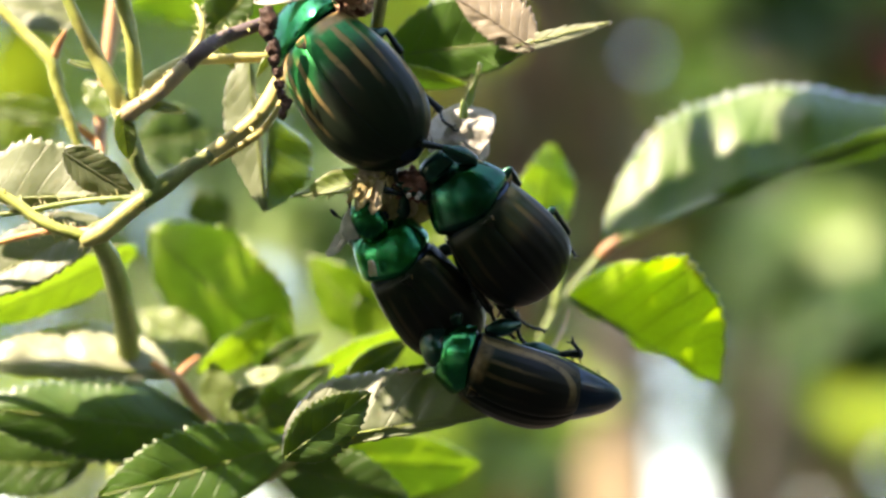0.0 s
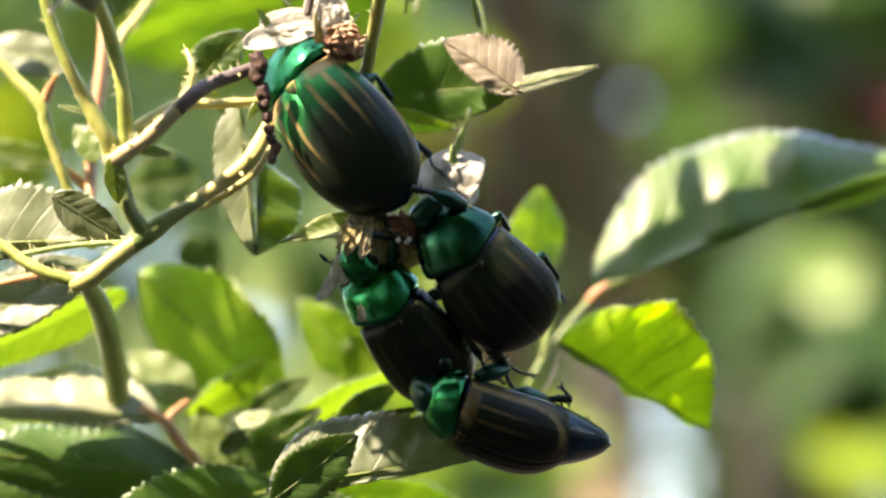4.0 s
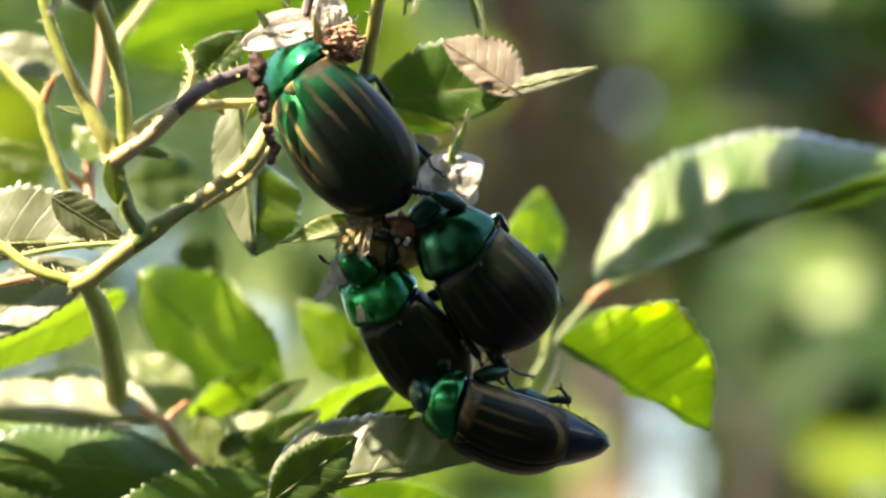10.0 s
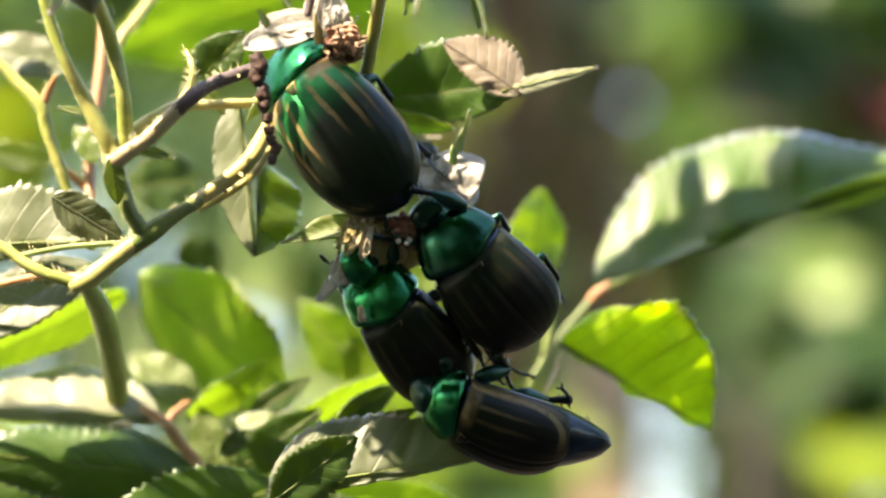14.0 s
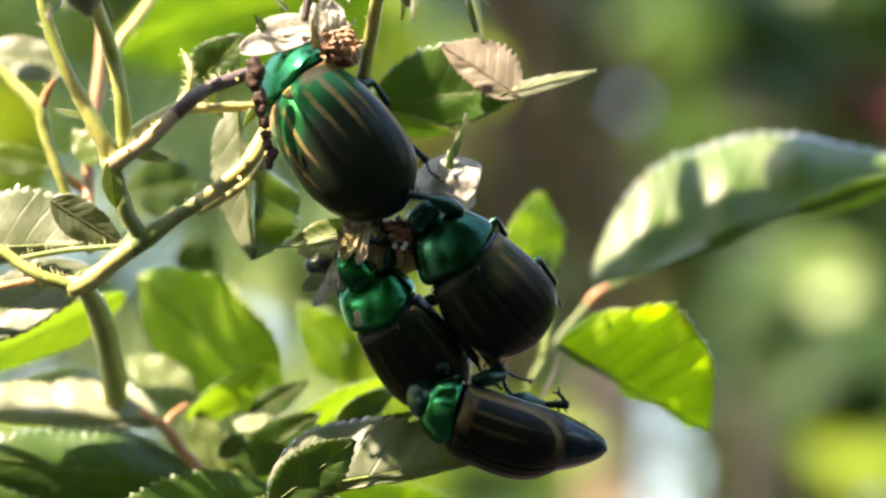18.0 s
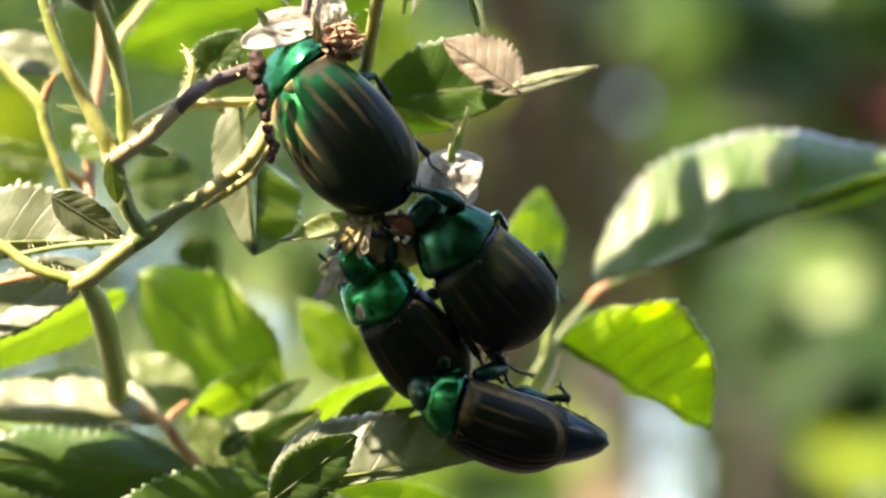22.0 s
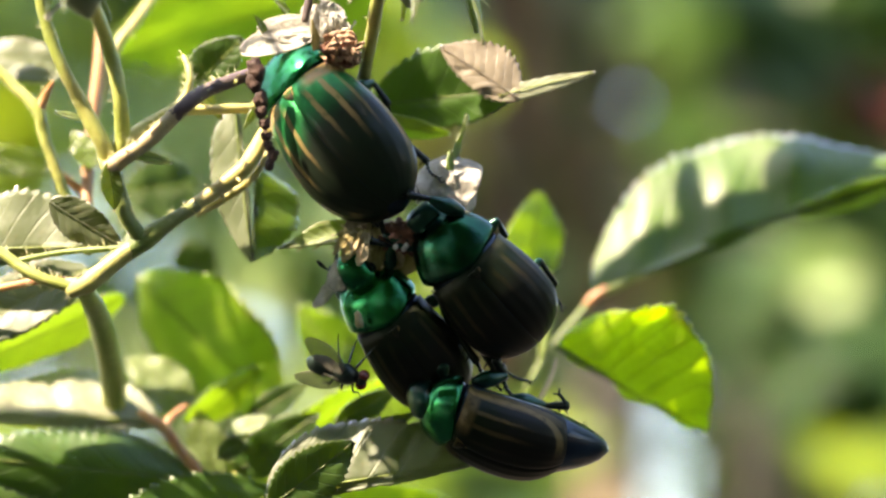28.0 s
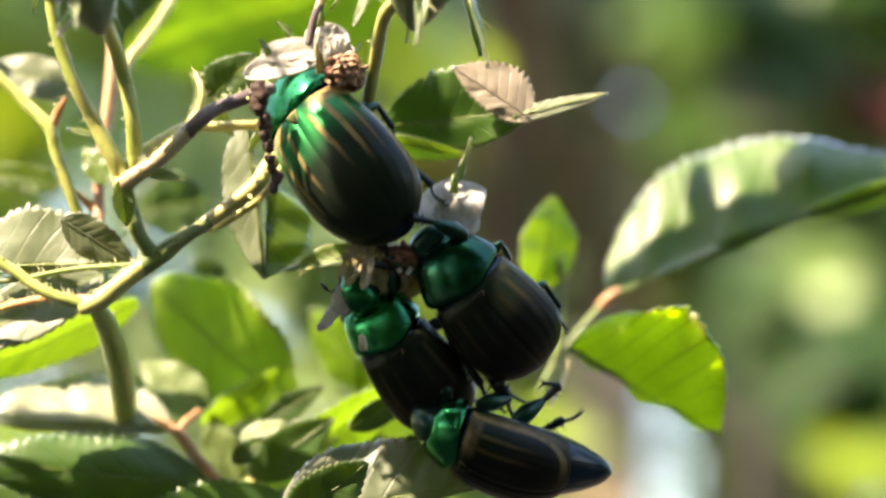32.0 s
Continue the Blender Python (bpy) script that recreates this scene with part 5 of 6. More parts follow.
def leaf_cloud(parent, name, centres, mat, count, size, seed, gap=None):
    """The same leaves round centres given as (place, radius) in the parent's space; gap: a line (place, way, radius) that stays clear."""
    rng = random.Random(seed)
    verts, faces = [], []
    total = sum(r ** 2 for _, r in centres)
    for place, radius in centres:
        for _ in range(max(1, int(count * radius ** 2 / total))):
            c = Vector(place) + Vector((rng.gauss(0, 0.5), rng.gauss(0, 0.5), rng.gauss(0, 0.5))) * radius
            if gap and (c - gap[0]).cross(gap[1]).length < gap[2]:
                continue
            d = Vector((rng.gauss(0, 1), rng.gauss(0, 1), rng.gauss(-0.3, 0.6))).normalized()
            x = d.cross(Vector((rng.gauss(0, 0.6), rng.gauss(0, 0.6), 0.8))).normalized()
            z = x.cross(d)
            l = size * rng.uniform(0.7, 1.3)
            w = l * rng.uniform(0.25, 0.36)
            b = len(verts)
            verts += [tuple(c - d * l * 0.5), tuple(c - d * l * 0.1 + x * w + z * w * 0.3), tuple(c + d * l * 0.25 + x * w * 0.8 + z * w * 0.25), tuple(c + d * l * 0.5 - z * w * 0.3),
                      tuple(c + d * l * 0.25 - x * w * 0.8 + z * w * 0.25), tuple(c - d * l * 0.1 - x * w + z * w * 0.3)]
            faces += [(b, b + 1, b + 2, b + 3), (b, b + 3, b + 4, b + 5)]
    me = bpy.data.meshes.new(name)
    me.from_pydata(verts, [], faces)
    me.update()
    return tagged(part(name, me, mat, parent), kind="stuff")


def standing_tree(x, y, height, crown, label, count=900, size=0.16, seed=1, mat=None):
    """A whole tree on the ground at x, y; crown: (x, y, z, radius) from its foot."""
    ob = new("tree")
    ob.location = (x, y, 0)
    tagged(ob, label=label, category="tree", group="garden plants")
    part("trunk", tube("trunk", [(0, 0, -0.1, 0.14), (0.05, 0.02, height * 0.35, 0.11), (-0.04, 0.05, height * 0.7, 0.08), (0.02, 0, height, 0.03)], 12, 6, 0.2, seed), BARK, ob)
    for k in range(5):
        a = 1.3 * k + seed
        z = height * (0.4 + 0.1 * k)
        part("limb", tube("limb", [(0, 0, z, 0.05), (math.cos(a) * 0.5, math.sin(a) * 0.5, z + 0.4, 0.035), (math.cos(a) * 1.1, math.sin(a) * 1.1, z + 0.7, 0.012)], 8, 5), BARK, ob)
    leaf_cloud(ob, "crown", [((a, b, c), r) for a, b, c, r in crown], mat or FAR_DARK, count, size, seed)
    return ob


def garden_plant(name, label, root, trunks, crowns, category="shrub", bark=None):
    """A shrub or tree: trunks as runs of (u, v, back, half width), crowns as (material, count, leaf size, seed, centres)."""
    at = spot(*root)
    ob = empty(name, at, label=label, category=category, group="garden plants")
    ob["at"] = tuple(at)
    for run in trunks:
        pts = [(*(spot(u, v, k) - at), r * UNIT * (1 + k * 0.001 / STAND)) for u, v, k, r in run]
        part("trunk", tube("trunk", pts, 12, 6, 0.2, 3), bark or BARK, ob)
    for mat, count, size, seed, centres in crowns:
        clump(ob, "crown", centres, mat, count, size, seed)
    return ob


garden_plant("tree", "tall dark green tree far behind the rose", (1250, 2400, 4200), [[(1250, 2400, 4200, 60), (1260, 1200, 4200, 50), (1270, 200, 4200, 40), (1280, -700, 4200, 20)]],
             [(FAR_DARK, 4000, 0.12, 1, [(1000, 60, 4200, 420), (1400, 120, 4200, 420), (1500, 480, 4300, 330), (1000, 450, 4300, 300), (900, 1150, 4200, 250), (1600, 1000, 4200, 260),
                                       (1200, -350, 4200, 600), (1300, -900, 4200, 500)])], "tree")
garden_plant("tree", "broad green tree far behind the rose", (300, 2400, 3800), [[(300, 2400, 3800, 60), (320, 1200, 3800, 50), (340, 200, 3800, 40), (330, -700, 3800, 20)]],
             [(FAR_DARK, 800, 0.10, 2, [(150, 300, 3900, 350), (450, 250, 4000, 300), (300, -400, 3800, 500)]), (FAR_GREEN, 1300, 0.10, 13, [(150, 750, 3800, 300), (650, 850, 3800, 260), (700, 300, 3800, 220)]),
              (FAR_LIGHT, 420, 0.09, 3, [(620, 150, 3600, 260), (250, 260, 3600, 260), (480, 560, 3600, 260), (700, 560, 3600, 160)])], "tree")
garden_plant("tree", "dark slender tree trunk out of focus", (905, 2600, 2200), [[(905, 2600, 2200, 66), (895, 800, 2200, 60), (890, 250, 2200, 55), (885, -100, 2200, 50), (870, -700, 2200, 40)], [(890, 100, 2200, 30), (830, -150, 2200, 24), (780, -500, 2200, 14)]], [], "tree", BARK_DARK)
# One trunk as two trees: its lit foot and darker top are bark colours.
garden_plant("tree", "darker upper run of the pale trunk, out of focus", (1090, 2600, 2050), [[(1090, 2600, 2050, 50), (1085, 800, 2050, 48), (1040, 420, 2050, 44), (985, 240, 1950, 38), (950, 100, 1950, 34), (925, -300, 1950, 28)], [(1030, 400, 2040, 20), (1075, 260, 2060, 16), (1100, 60, 2080, 10)]], [], "tree", BARK_BROWN)
garden_plant("tree", "slender brown tree trunks out of focus", (1000, 2600, 1900),
             [[(1100, 2600, 1900, 80), (1085, 850, 1900, 68), (1070, 620, 1900, 54)],
              [(1370, 2600, 2000, 56), (1350, 850, 2000, 54), (1395, 690, 2000, 46), (1350, 480, 2000, 36), (1290, 200, 2000, 28)]], [], "tree", BARK_PALE)
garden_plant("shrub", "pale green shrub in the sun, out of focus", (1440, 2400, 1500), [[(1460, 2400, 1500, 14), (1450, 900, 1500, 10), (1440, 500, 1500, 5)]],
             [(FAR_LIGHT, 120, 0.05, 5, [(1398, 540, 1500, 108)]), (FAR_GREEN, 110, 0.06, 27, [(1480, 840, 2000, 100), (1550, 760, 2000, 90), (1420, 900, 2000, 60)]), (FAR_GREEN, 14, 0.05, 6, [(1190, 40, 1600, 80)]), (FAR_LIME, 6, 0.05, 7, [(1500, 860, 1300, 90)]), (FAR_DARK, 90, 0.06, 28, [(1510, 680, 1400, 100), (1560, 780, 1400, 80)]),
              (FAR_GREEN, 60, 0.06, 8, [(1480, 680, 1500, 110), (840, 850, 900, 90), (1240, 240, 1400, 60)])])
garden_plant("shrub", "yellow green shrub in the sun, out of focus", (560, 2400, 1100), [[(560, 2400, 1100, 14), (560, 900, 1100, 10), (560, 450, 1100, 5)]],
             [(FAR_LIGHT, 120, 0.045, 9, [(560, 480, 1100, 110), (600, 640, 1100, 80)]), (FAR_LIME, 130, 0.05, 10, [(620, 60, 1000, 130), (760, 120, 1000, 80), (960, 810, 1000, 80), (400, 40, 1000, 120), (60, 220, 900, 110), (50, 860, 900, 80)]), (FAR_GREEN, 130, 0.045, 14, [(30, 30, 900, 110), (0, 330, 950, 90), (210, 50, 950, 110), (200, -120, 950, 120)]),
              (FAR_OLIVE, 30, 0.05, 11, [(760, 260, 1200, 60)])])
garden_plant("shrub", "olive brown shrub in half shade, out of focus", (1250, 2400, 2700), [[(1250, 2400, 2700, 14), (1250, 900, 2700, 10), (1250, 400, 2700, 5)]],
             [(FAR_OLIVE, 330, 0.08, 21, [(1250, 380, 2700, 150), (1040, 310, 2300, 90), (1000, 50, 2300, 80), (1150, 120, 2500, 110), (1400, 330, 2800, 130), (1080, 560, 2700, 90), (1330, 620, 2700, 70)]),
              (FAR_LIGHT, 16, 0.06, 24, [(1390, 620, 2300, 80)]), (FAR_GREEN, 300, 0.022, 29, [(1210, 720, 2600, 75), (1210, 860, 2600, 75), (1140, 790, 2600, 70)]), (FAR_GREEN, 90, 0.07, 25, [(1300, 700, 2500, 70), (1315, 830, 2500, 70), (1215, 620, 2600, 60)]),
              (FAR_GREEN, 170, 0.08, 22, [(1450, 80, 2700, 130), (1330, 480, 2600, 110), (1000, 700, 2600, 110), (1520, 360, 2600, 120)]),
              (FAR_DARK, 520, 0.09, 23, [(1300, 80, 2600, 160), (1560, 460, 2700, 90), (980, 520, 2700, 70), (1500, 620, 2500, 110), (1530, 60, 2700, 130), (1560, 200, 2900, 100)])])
garden_plant("shrub", "dull red leaved shrub far behind", (1540, 2400, 2600), [[(1540, 2400, 2600, 12), (1540, 200, 2600, 6)]], [(FAR_RED, 18, 0.07, 12, [(1540, 190, 2600, 60)])])

# unseen trees added round and behind the camera's stand to dim the sky light
RING = [(0, 0, 1.0, 1.0), (0.4, 0.3, 2.0, 1.1), (-0.5, -0.2, 2.2, 1.0), (0, 0.2, 3.0, 0.8), (0.6, -0.4, 1.3, 0.9), (-0.6, 0.4, 1.2, 0.9)]
for k, (x, y) in enumerate([(0.2, -2.4), (2.2, -1.8), (-2.0, -2.4), (3.2, 0.4), (2.9, 2.4), (-3.3, 0.2), (-3.2, 2.2), (1.2, -3.8), (-1.0, -3.9)]):
    standing_tree(x, y, 3.2, RING, "unseen tree added to dim the sky light", 1300, 0.2, 60 + k)


def sunward(u, v, back, far):
    return FRAME @ (spot(u, v, back) + SUNWARD * far)


# unseen taller tree behind the camera, added to block sky around the sun's gap
canopy = new("tree")
canopy.location = (-0.6, -3.0, 0)
tagged(canopy, label="unseen tall tree added to block sky light round the sun", category="tree", group="garden plants")
part("trunk", tube("trunk", [(0, 0, -0.1, 0.22), (0.06, 0.04, 2.0, 0.18), (-0.1, 0.1, 4.4, 0.12), (0.1, 0.2, 6.2, 0.05)], 14, 6, 0.2, 6), BARK, canopy)
SUN_LINE = FRAME.translation - canopy.location
leaf_cloud(canopy, "crown", [((a, b, c), r) for a, b, c, r in [
    (-3.2, 1.2, 3.4, 1.1), (-2.2, 0.6, 4.4, 1.1), (-1.2, 0.9, 4.0, 1.0), (0.0, 0.8, 4.2, 1.0), (-3.2, -0.2, 5.2, 1.2), (-1.8, -0.4, 5.6, 1.2),
    (0.2, -0.4, 5.2, 1.1), (-1.0, 0.9, 3.0, 0.7), (0.6, 1.1, 3.2, 0.7)]], FAR_DARK, 10500, 0.22, 91, (SUN_LINE, SUN, 0.30))


# high crown added out of view to shade the far plants
tall = new("tree")
tall.location = (0.3, 5.2, 0)
tagged(tall, label="tall tree added so its unseen crown shades the shrubs", category="tree", group="garden plants")
part("trunk", tube("trunk", [(0, 0, -0.1, 0.2), (0.05, 0.02, 2.0, 0.17), (-0.1, -0.3, 4.2, 0.12), (0.1, -1.0, 5.6, 0.05)], 14, 6, 0.2, 5), BARK, tall)
leaf_cloud(tall, "crown", [(sunward(u, v, k, 2.6) - Vector((0.3, 5.2, 0)), r) for u, v, k, r in
                           [(1000, 150, 4200, 1.0), (1450, 150, 4200, 1.0), (1500, 550, 4200, 0.9), (950, 500, 4200, 0.9), (1450, 900, 4200, 0.8), (900, 200, 2200, 0.5), (1240, 110, 2000, 0.45), (1000, 330, 1900, 0.14)]], FAR_DARK, 2600, 0.17, 77)

ground_mesh = surface("ground", 60, 60, lambda u, v: ((u - 0.5) * 1200 * abs(2 * u - 1) ** 1.5, (v - 0.5) * 1200 * abs(2 * v - 1) ** 1.5,
                                                     0.03 * noise.noise(Vector((u * 40, v * 40, 0)))))
GRASS = dry_material("dark garden soil", (0.030, 0.024, 0.016), (0.065, 0.052, 0.034), 0.95, 0.0, 6.0)
ground_mesh.materials.append(GRASS)
tagged(new("ground", ground_mesh), label="dark garden soil reaching the horizon", category="ground", kind="structure")


# ---- what moves ----
SWAY = {
    "near": [
        (0, 2, -1), (0.5, 0, 2), (1, 1, 2), (1.5, 2, -3), (2, -1, -2), (2.5, 3, -6), (3, 2, -4), (3.5, 3, -3), (5.5, 2, -5), (6, 1, -4), (6.5, 3, -5),
        (7, 0, 0), (7.5, 0, -2), (8, 0, 0), (8.5, 0, 2), (9, 2, -5), (9.5, -3, 2), (10, 2, -3), (10.5, 0, -2), (11, 0, -2), (11.5, 2, -5),
        (12, -1, 1), (12.5, 2, -3), (13, 0, 0), (13.5, 2, -2), (14, 4, -3), (14.5, 4, -2), (16.5, 1, 1), (17, -3, 3), (17.5, -2, 3), (18, -2, 5),
        (18.5, 0, 4), (19, 1, 2), (19.5, 1, 1), (20, 7, -6), (20.5, 5, -6), (21, 4, -5), (21.5, 1, -4), (22, 1, -6), (22.5, 0, -1), (23, -2, 2),
        (23.5, 1, -1), (24, 0, 3), (24.5, 1, 1), (25, 1, 0), (25.5, 0, 3), (27.5, -2, 7), (28, -1, 7), (28.5, -7, 12), (29, -8, 36), (29.1, -8, 60),
        (29.2, -8, 90), (29.3, -26, 134), (29.4, -62, 166), (29.5, -93, 179), (29.6, -66, 150), (29.7, -33, 134), (29.8, -4, 108), (29.9, 0, 100),
        (30, -30, 97), (30.1, -36, 80), (30.2, -33, 62), (30.3, -5, 45), (30.4, 28, 25), (30.5, 51, 8), (30.6, 44, 4), (30.7, 40, 10), (30.8, 24, 17),
        (30.9, 12, 8), (31, 13, -28), (31.1, 88, -98), (31.2, 150, -128), (31.3, 184, -140), (31.4, 150, -175), (31.5, 113, -192), (31.6, 80, -148),
        (31.7, 50, -75), (31.8, 34, -20), (31.9, 18, 20), (32, 6, 48),
    ],
    "stems": [
        (0, 1, -1), (0.5, 1, 2), (1, 2, 2), (1.5, 2, -2), (2, 0, -2), (2.5, 2, -5), (3, 3, -3), (3.5, 3, -3), (5.5, 2, -4), (6, 2, -4), (6.5, 2, -5),
        (7, 0, 0), (7.5, 0, -2), (8, 0, 0), (8.5, 0, 1), (9, 2, -4), (9.5, -1, 2), (10, 2, -3), (10.5, 0, -2), (11, 0, -2), (11.5, 2, -5),
        (12, 0, 0), (12.5, 2, -3), (13, 0, -2), (13.5, 2, -2), (14, 3, -3), (14.5, 3, -3), (16.5, 1, 0), (17, -2, 2), (17.5, 0, 3), (18, 0, 3),
        (18.5, 0, 2), (19, 2, 2), (19.5, 3, 0), (20, 8, -7), (20.5, 7, -5), (21, 5, -6), (21.5, 2, -4), (22, 2, -5), (22.5, 0, -2), (23, -1, 2),
        (23.5, 3, -2), (24, 0, 3), (24.5, 2, 0), (25, 2, 0), (25.5, 2, 1), (27.5, -1, 6), (28, -2, 6), (28.5, -6, 10), (29, -7, 32), (29.1, -6, 53),
        (29.2, -5, 80), (29.3, -19, 119), (29.4, -50, 147), (29.5, -76, 158), (29.6, -52, 133), (29.7, -22, 119), (29.8, 4, 96), (29.9, 8, 89),
        (30, -18, 87), (30.1, -25, 72), (30.2, -24, 56), (30.3, 0, 41), (30.4, 27, 23), (30.5, 46, 9), (30.6, 43, 3), (30.7, 42, 7), (30.8, 31, 12),
        (30.9, 23, 2), (31, 26, -31), (31.1, 89, -91), (31.2, 140, -116), (31.3, 166, -125), (31.4, 132, -154), (31.5, 96, -167), (31.6, 70, -130),
        (31.7, 47, -67), (31.8, 37, -20), (31.9, 26, 13), (32, 19, 36),
    ],
    "top": [
        (0, 5, 2), (0.5, 2, 0), (1, 1, 1), (1.5, 2, -2), (2, 0, -2), (2.5, 2, -5), (3, 2, -2), (3.5, 3, -3), (5.5, 2, -5), (6, 2, -5), (6.5, 3, -5),
        (7, 1, -2), (7.5, 0, -2), (8, 0, 0), (8.5, 1, 1), (9, 2, -3), (9.5, 0, 1), (10, 2, -3), (10.5, 2, -2), (11, 2, -2), (11.5, 2, -3), (12, 0, 0),
        (12.5, 2, -2), (13, 1, -2), (13.5, 3, -3), (14, 3, -3), (14.5, 4, -3), (16.5, 2, 0), (17, -1, 2), (17.5, 0, 2), (18, 0, 3), (18.5, 2, 2),
        (19, 2, 2), (19.5, 3, 1), (20, 8, -5), (20.5, 6, -5), (21, 5, -5), (21.5, 2, -3), (22, 2, -5), (22.5, 1, -2), (23, -1, 1), (23.5, 2, -2),
        (24, 1, 2), (24.5, 2, 0), (25, 1, 0), (25.5, 2, 2), (27.5, -2, 6), (28, -2, 6), (28.5, -5, 11), (29, -7, 28), (29.1, -6, 48), (29.2, -6, 72),
        (29.3, -18, 107), (29.4, -44, 132), (29.5, -67, 144), (29.6, -45, 123), (29.7, -19, 111), (29.8, 4, 91), (29.9, 8, 85), (30, -12, 83),
        (30.1, -17, 69), (30.2, -16, 55), (30.3, 5, 42), (30.4, 28, 26), (30.5, 44, 13), (30.6, 43, 10), (30.7, 43, 15), (30.8, 34, 20),
        (30.9, 28, 14), (31, 32, -12), (31.1, 86, -59), (31.2, 129, -76), (31.3, 152, -80), (31.4, 125, -101), (31.5, 95, -108), (31.6, 72, -81),
        (31.7, 51, -32), (31.8, 40, 3), (31.9, 30, 28), (32, 22, 43),
    ],
    "low": [
        (0, -1, 2), (0.5, 2, 2), (1, -1, 3), (1.5, 1, 0), (2, 0, 0), (2.5, 1, -1), (3, 0, 0), (3.5, 0, -1), (5.5, 2, -4), (6, 2, -4),
        (6.5, 2, -4), (7, -1, -1), (7.5, -1, -1), (8, 0, 0), (8.5, -2, 1), (9, 2, -2), (9.5, -1, 1), (10, 0, -1), (10.5, 2, -1), (11, -1, 1),
        (11.5, 1, -2), (12, 0, 0), (12.5, 1, -1), (13, 1, -1), (13.5, 2, -2), (14, 2, -2), (14.5, 2, -2), (16.5, 0, 1), (17, -1, 3), (17.5, -1, 3),
        (18, -1, 3), (18.5, -1, 3), (19, 2, 0), (19.5, 4, -1), (20, 4, -2), (20.5, 5, -3), (21, 5, -3), (21.5, 3, -2), (22, 1, -1), (22.5, 2, -1),
        (23, 2, 0), (23.5, 2, -1), (24, -1, 2), (24.5, -1, 2), (25, 1, 1), (25.5, 1, 2), (27.5, -1, 4), (28, -2, 5), (28.5, -5, 6), (29, -5, 14),
        (29.1, -5, 27), (29.2, -5, 43), (29.3, -15, 66), (29.4, -33, 83), (29.5, -48, 91), (29.6, -34, 76), (29.7, -16, 68), (29.8, -1, 54),
        (29.9, 2, 50), (30, -12, 48), (30.1, -15, 40), (30.2, -14, 30), (30.3, 0, 22), (30.4, 17, 12), (30.5, 28, 3), (30.6, 29, 1), (30.7, 32, 4),
        (30.8, 28, 8), (30.9, 26, 3), (31, 31, -15), (31.1, 63, -47), (31.2, 90, -59), (31.3, 102, -63), (31.4, 80, -77), (31.5, 57, -83),
        (31.6, 44, -66), (31.7, 33, -34), (31.8, 29, -11), (31.9, 25, 4), (32, 23, 13),
    ],
    "right": [
        (0, -1, 1), (0.5, 0, 2), (1, 0, 1), (1.5, 1, 0), (2, 0, 0), (2.5, 0, -1), (3, 1, 0), (3.5, 0, 0), (5.5, 1, -3), (6, 1, -3), (6.5, 1, -3),
        (7, 1, -2), (7.5, 0, -1), (8, 0, 0), (8.5, 0, -1), (9, 1, -1), (9.5, 1, 1), (10, 2, -1), (10.5, 1, -1), (11, 1, 0), (11.5, 1, 0), (12, 1, 0),
        (12.5, 1, -1), (13, 1, -1), (13.5, 1, -1), (14, 3, -2), (14.5, 3, -2), (16.5, 1, 0), (17, 0, 2), (17.5, 0, 2), (18, 0, 2), (18.5, 1, 2),
        (19, 1, 2), (19.5, 2, 1), (20, 4, -2), (20.5, 4, -2), (21, 5, -2), (21.5, 2, -2), (22, 2, -3), (22.5, 1, 0), (23, 0, 0), (23.5, 1, 0),
        (24, 1, 2), (24.5, 1, 1), (25, 1, 0), (25.5, 1, 2), (27.5, -1, 5), (28, -2, 5), (28.5, -5, 8), (29, -14, 12), (29.1, -11, 22), (29.2, -9, 35),
        (29.3, -13, 53), (29.4, -24, 66), (29.5, -34, 72), (29.6, -21, 63), (29.7, -7, 58), (29.8, 6, 50), (29.9, 10, 49), (30, 1, 49),
        (30.1, -5, 40), (30.2, -6, 30), (30.3, 1, 21), (30.4, 11, 11), (30.5, 17, 2), (30.6, 19, 0), (30.7, 23, 3), (30.8, 22, 7), (30.9, 22, 4),
        (31, 27, -9), (31.1, 52, -32), (31.2, 72, -39), (31.3, 81, -39), (31.4, 64, -48), (31.5, 46, -50), (31.6, 37, -40), (31.7, 28, -19),
        (31.8, 25, -5), (31.9, 22, 4), (32, 21, 8),
    ],
}


def swayed(group, t):
    rows = SWAY[group]
    for a, b in zip(rows, rows[1:]):
        if a[0] <= t <= b[0]:
            k = (t - a[0]) / (b[0] - a[0])
            return a[1] + (b[1] - a[1]) * k, a[2] + (b[2] - a[2]) * k
    return rows[-1][1:]


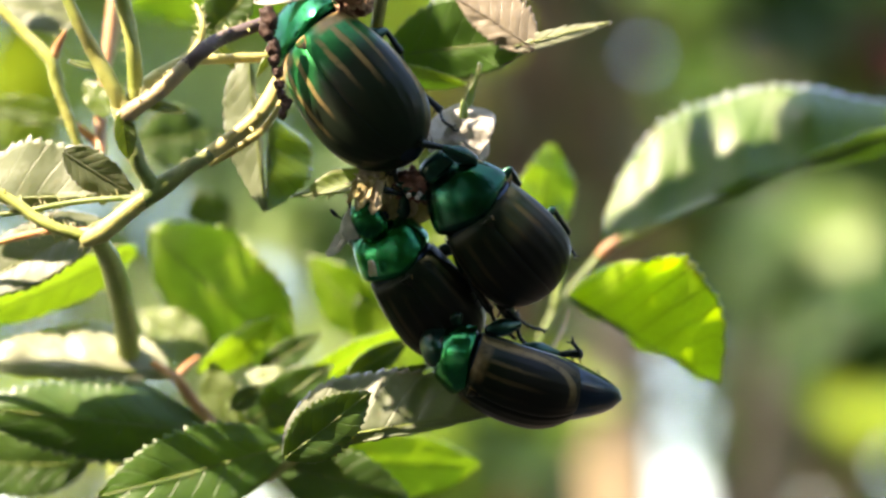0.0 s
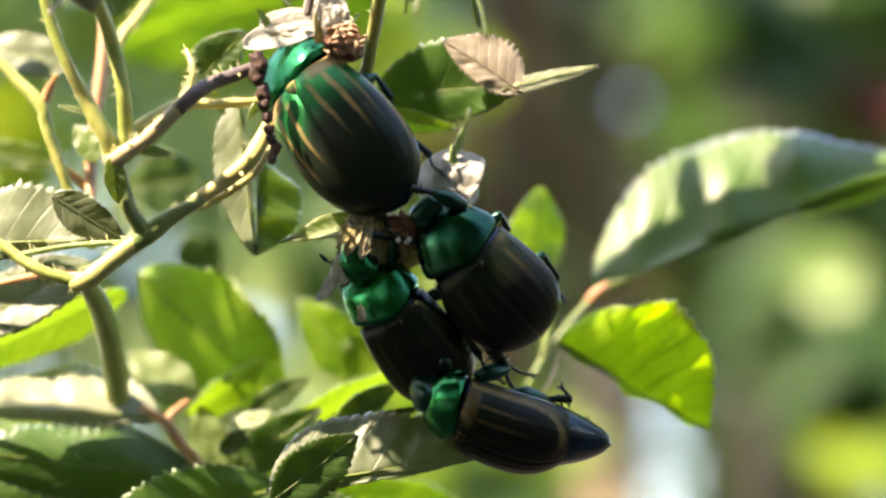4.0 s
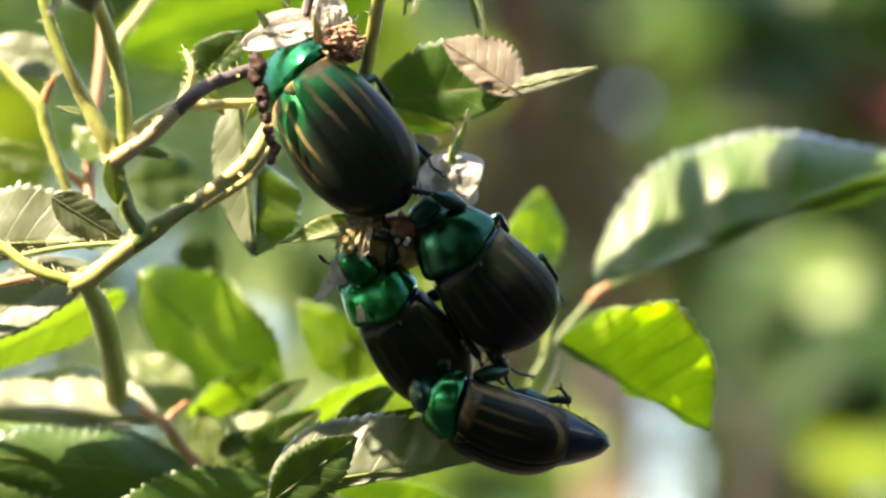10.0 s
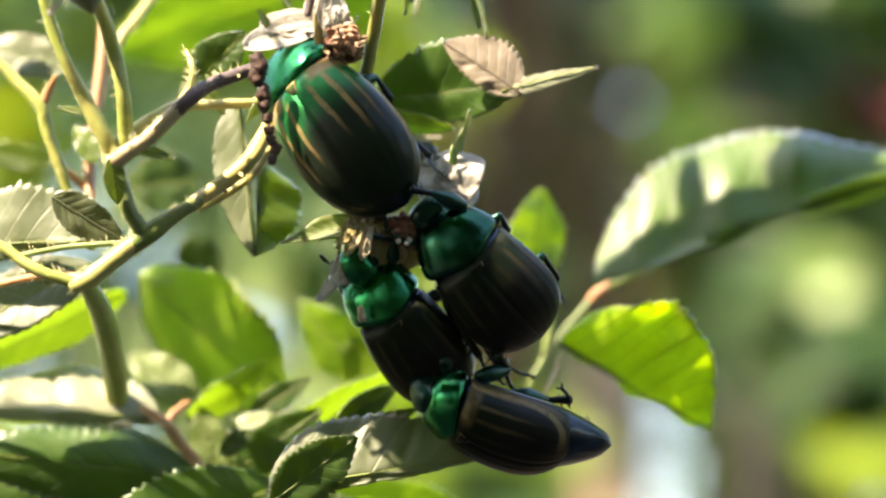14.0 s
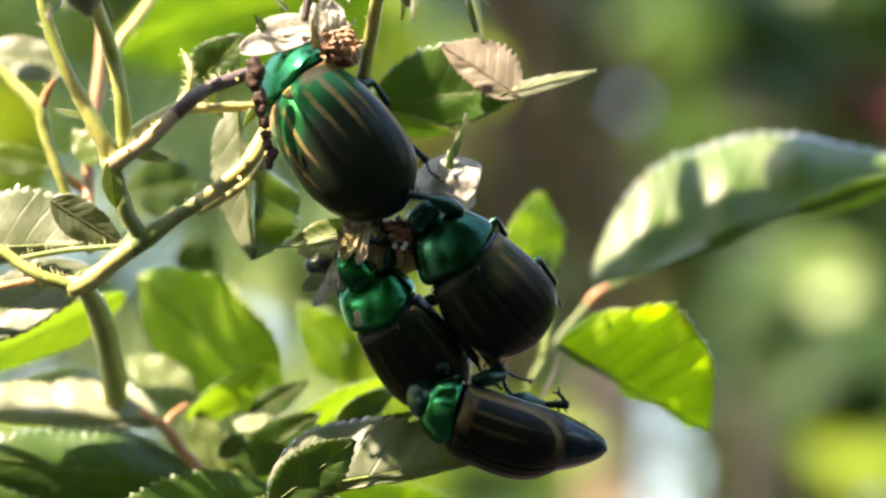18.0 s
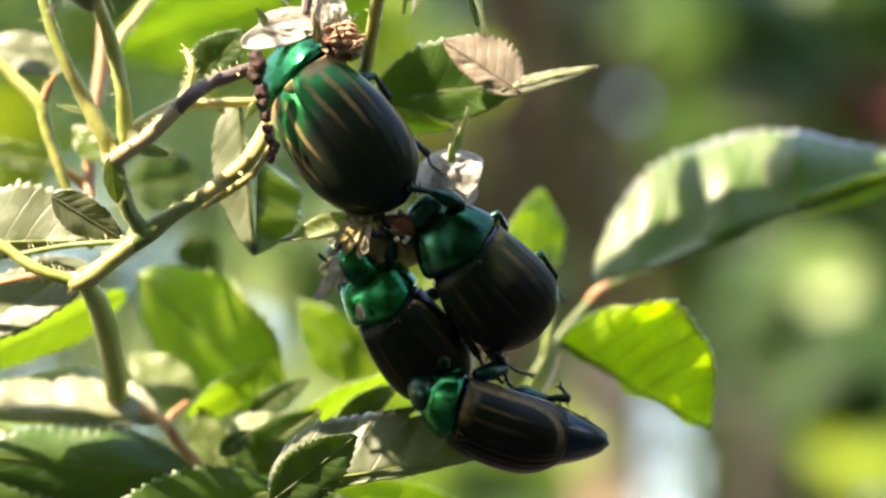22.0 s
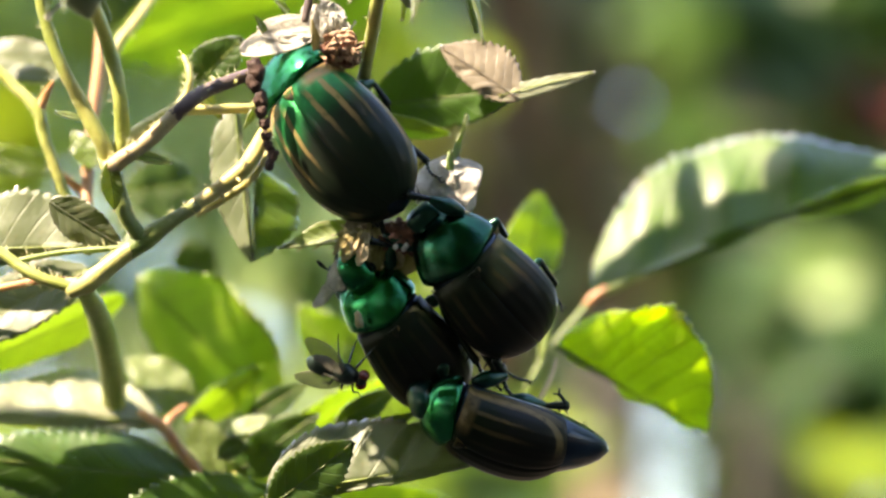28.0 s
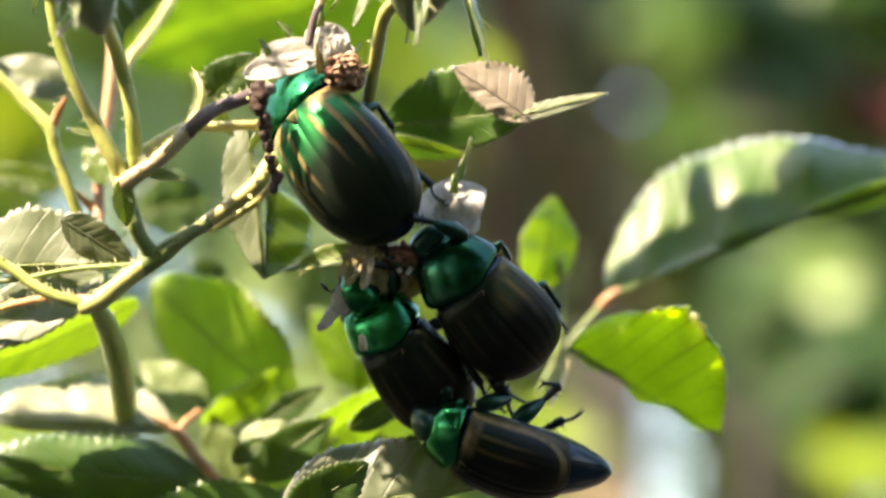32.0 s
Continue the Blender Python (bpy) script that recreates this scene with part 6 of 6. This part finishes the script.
def motions():
    # the added spray follows the wind too, and lets sun in for a moment
    spray = [(0.0, 0, 0), (29.7, 0, 0), (29.9, 0, 6), (30.05, 0, 46), (30.25, 0, 50), (30.38, 0, 14), (30.45, 0, 0), (32.0, 0, 0)]
    first = [(0.0, 0, 0), (29.7, 0, 0), (29.9, 0, 6), (30.05, 0, 46), (30.25, 0, 50), (30.38, 0, 14), (30.45, 0, 0), (30.95, 0, 0), (31.15, 120, 0), (31.6, 120, 0), (31.8, 60, 0), (32.0, 55, 0)]
    for name, gusts in (("shade", spray), ("shoulder", first)):
        SWAY[name] = []
        for t, u, v in SWAY["near"]:
            for a, b in zip(gusts, gusts[1:]):
                if a[0] <= t <= b[0]:
                    f = (t - a[0]) / (b[0] - a[0])
                    SWAY[name].append((t, u + a[1] + (b[1] - a[1]) * f, v, a[2] + (b[2] - a[2]) * f))
                    break
    SWAY["dapple"] = SWAY["right"]
    SWAY["front"] = [(t, u * 1.2, v * 1.7) for t, u, v in SWAY["low"]]
    bodies = {BEETLE_A: LOCAL_A, BEETLE_B: LOCAL_B, BEETLE_C: LOCAL_C, BEETLE_D: LOCAL_D}
    for ob, (group, at) in GROUPS.items():
        s = UNIT * (1 + at.y / STAND)
        rest = bodies.get(ob, Matrix())
        walk(ob, [(t, FRAME @ Matrix.Translation(at + Vector((u * s, -sum(near) * 0.001, -v * s))) @ rest) for t, u, v, *near in SWAY[group]])
    def kick(body, local, limb, turns):
        """Swings a leg about its hip, in the upright plane across the camera's line."""
        axis = local.to_3x3().inverted() @ Vector((0, 1, 0))
        hip = limb.matrix_basis.copy()
        walk(limb, [(t, hip @ Matrix.Rotation(radians(a), 4, axis)) for t, a in turns])

    kick(BEETLE_D, LOCAL_D, LEGS_D[4], [(0.0, 0), (0.4, 12), (1.0, 0), (29.2, 0), (29.5, -30), (29.8, -8), (30.2, -38), (30.4, -20), (30.6, 22), (30.8, -15), (31.0, 18), (31.3, 10), (31.5, -20), (31.7, -30), (32.0, -45)])
    kick(BEETLE_D, LOCAL_D, LEGS_D[5], [(0.0, 0), (29.4, 0), (29.8, -12), (30.2, -18), (30.4, 20), (30.7, -10), (31.0, -30), (31.3, 18), (31.6, 26), (31.8, -10), (32.0, -25)])
    kick(BEETLE_B, LOCAL_B, LEGS_B[2], [(0.0, 0), (30.4, 0), (30.65, -55), (30.8, -40), (31.0, 0), (32.0, 0)])
    # the fly: place on the plan, depth, heading (clockwise from up), roll
    trip = [(0.0, 1900, 100, 60, -90, 0), (8.6, 1900, 100, 60, -90, 0), (8.9, 830, 220, 10, -100, 0), (9.0, 752, 246, 8, -100, 0), (9.1, 690, 262, 9, -90, 0), (10.9, 700, 275, 9, -60, 0),
            (11.1, 722, 278, 8, 60, 30), (11.5, 738, 268, 8, 70, 40), (11.8, 742, 272, 7, -80, 30), (12.4, 742, 272, 7, -90, 60), (12.8, 722, 270, 8, -95, 70), (13.7, 715, 268, 9, -95, 60),
            (14.2, 690, 280, 10, -95, 40), (16.5, 660, 430, 12, -60, 0), (17.6, 640, 440, 12, 90, 0), (18.0, 610, 456, 8, 80, 0), (18.5, 603, 455, 7, 75, 0), (19.9, 603, 455, 7, 75, 0),
            (20.2, 640, 452, 12, 85, 0), (23.6, 640, 450, 12, 100, 0), (24.0, 604, 448, 9, 110, 0), (24.6, 604, 480, 8, 150, 0), (25.0, 606, 505, 6, 160, 0), (25.5, 610, 515, 5, 150, 0),
            (27.0, 600, 610, 0, 130, 0), (27.5, 597, 638, -1, 122, 20), (28.0, 612, 655, -1, 108, 25), (28.5, 622, 668, -1, 118, 15), (29.0, 614, 656, -1, 130, 10), (29.6, 622, 670, -1, 130, 10),
            (29.8, 560, 900, 10, 200, 0), (30.2, 300, 1500, 40, 220, 0), (32.0, 300, 1500, 40, 220, 0)]
    rows = []
    for t, u, v, back, turn, roll in trip:
        du, dv = swayed("near", t) if 8.9 < t < 29.7 else (0, 0)
        rows.append((t, FRAME @ Matrix.Translation(spot(u + du, v + dv, back)) @ Matrix.Rotation(radians(turn), 4, "Y") @ pose(0, 0, 0, 90) @ pose(0, 0, 0, 0, roll)))
    walk(FLY, rows)


motions()
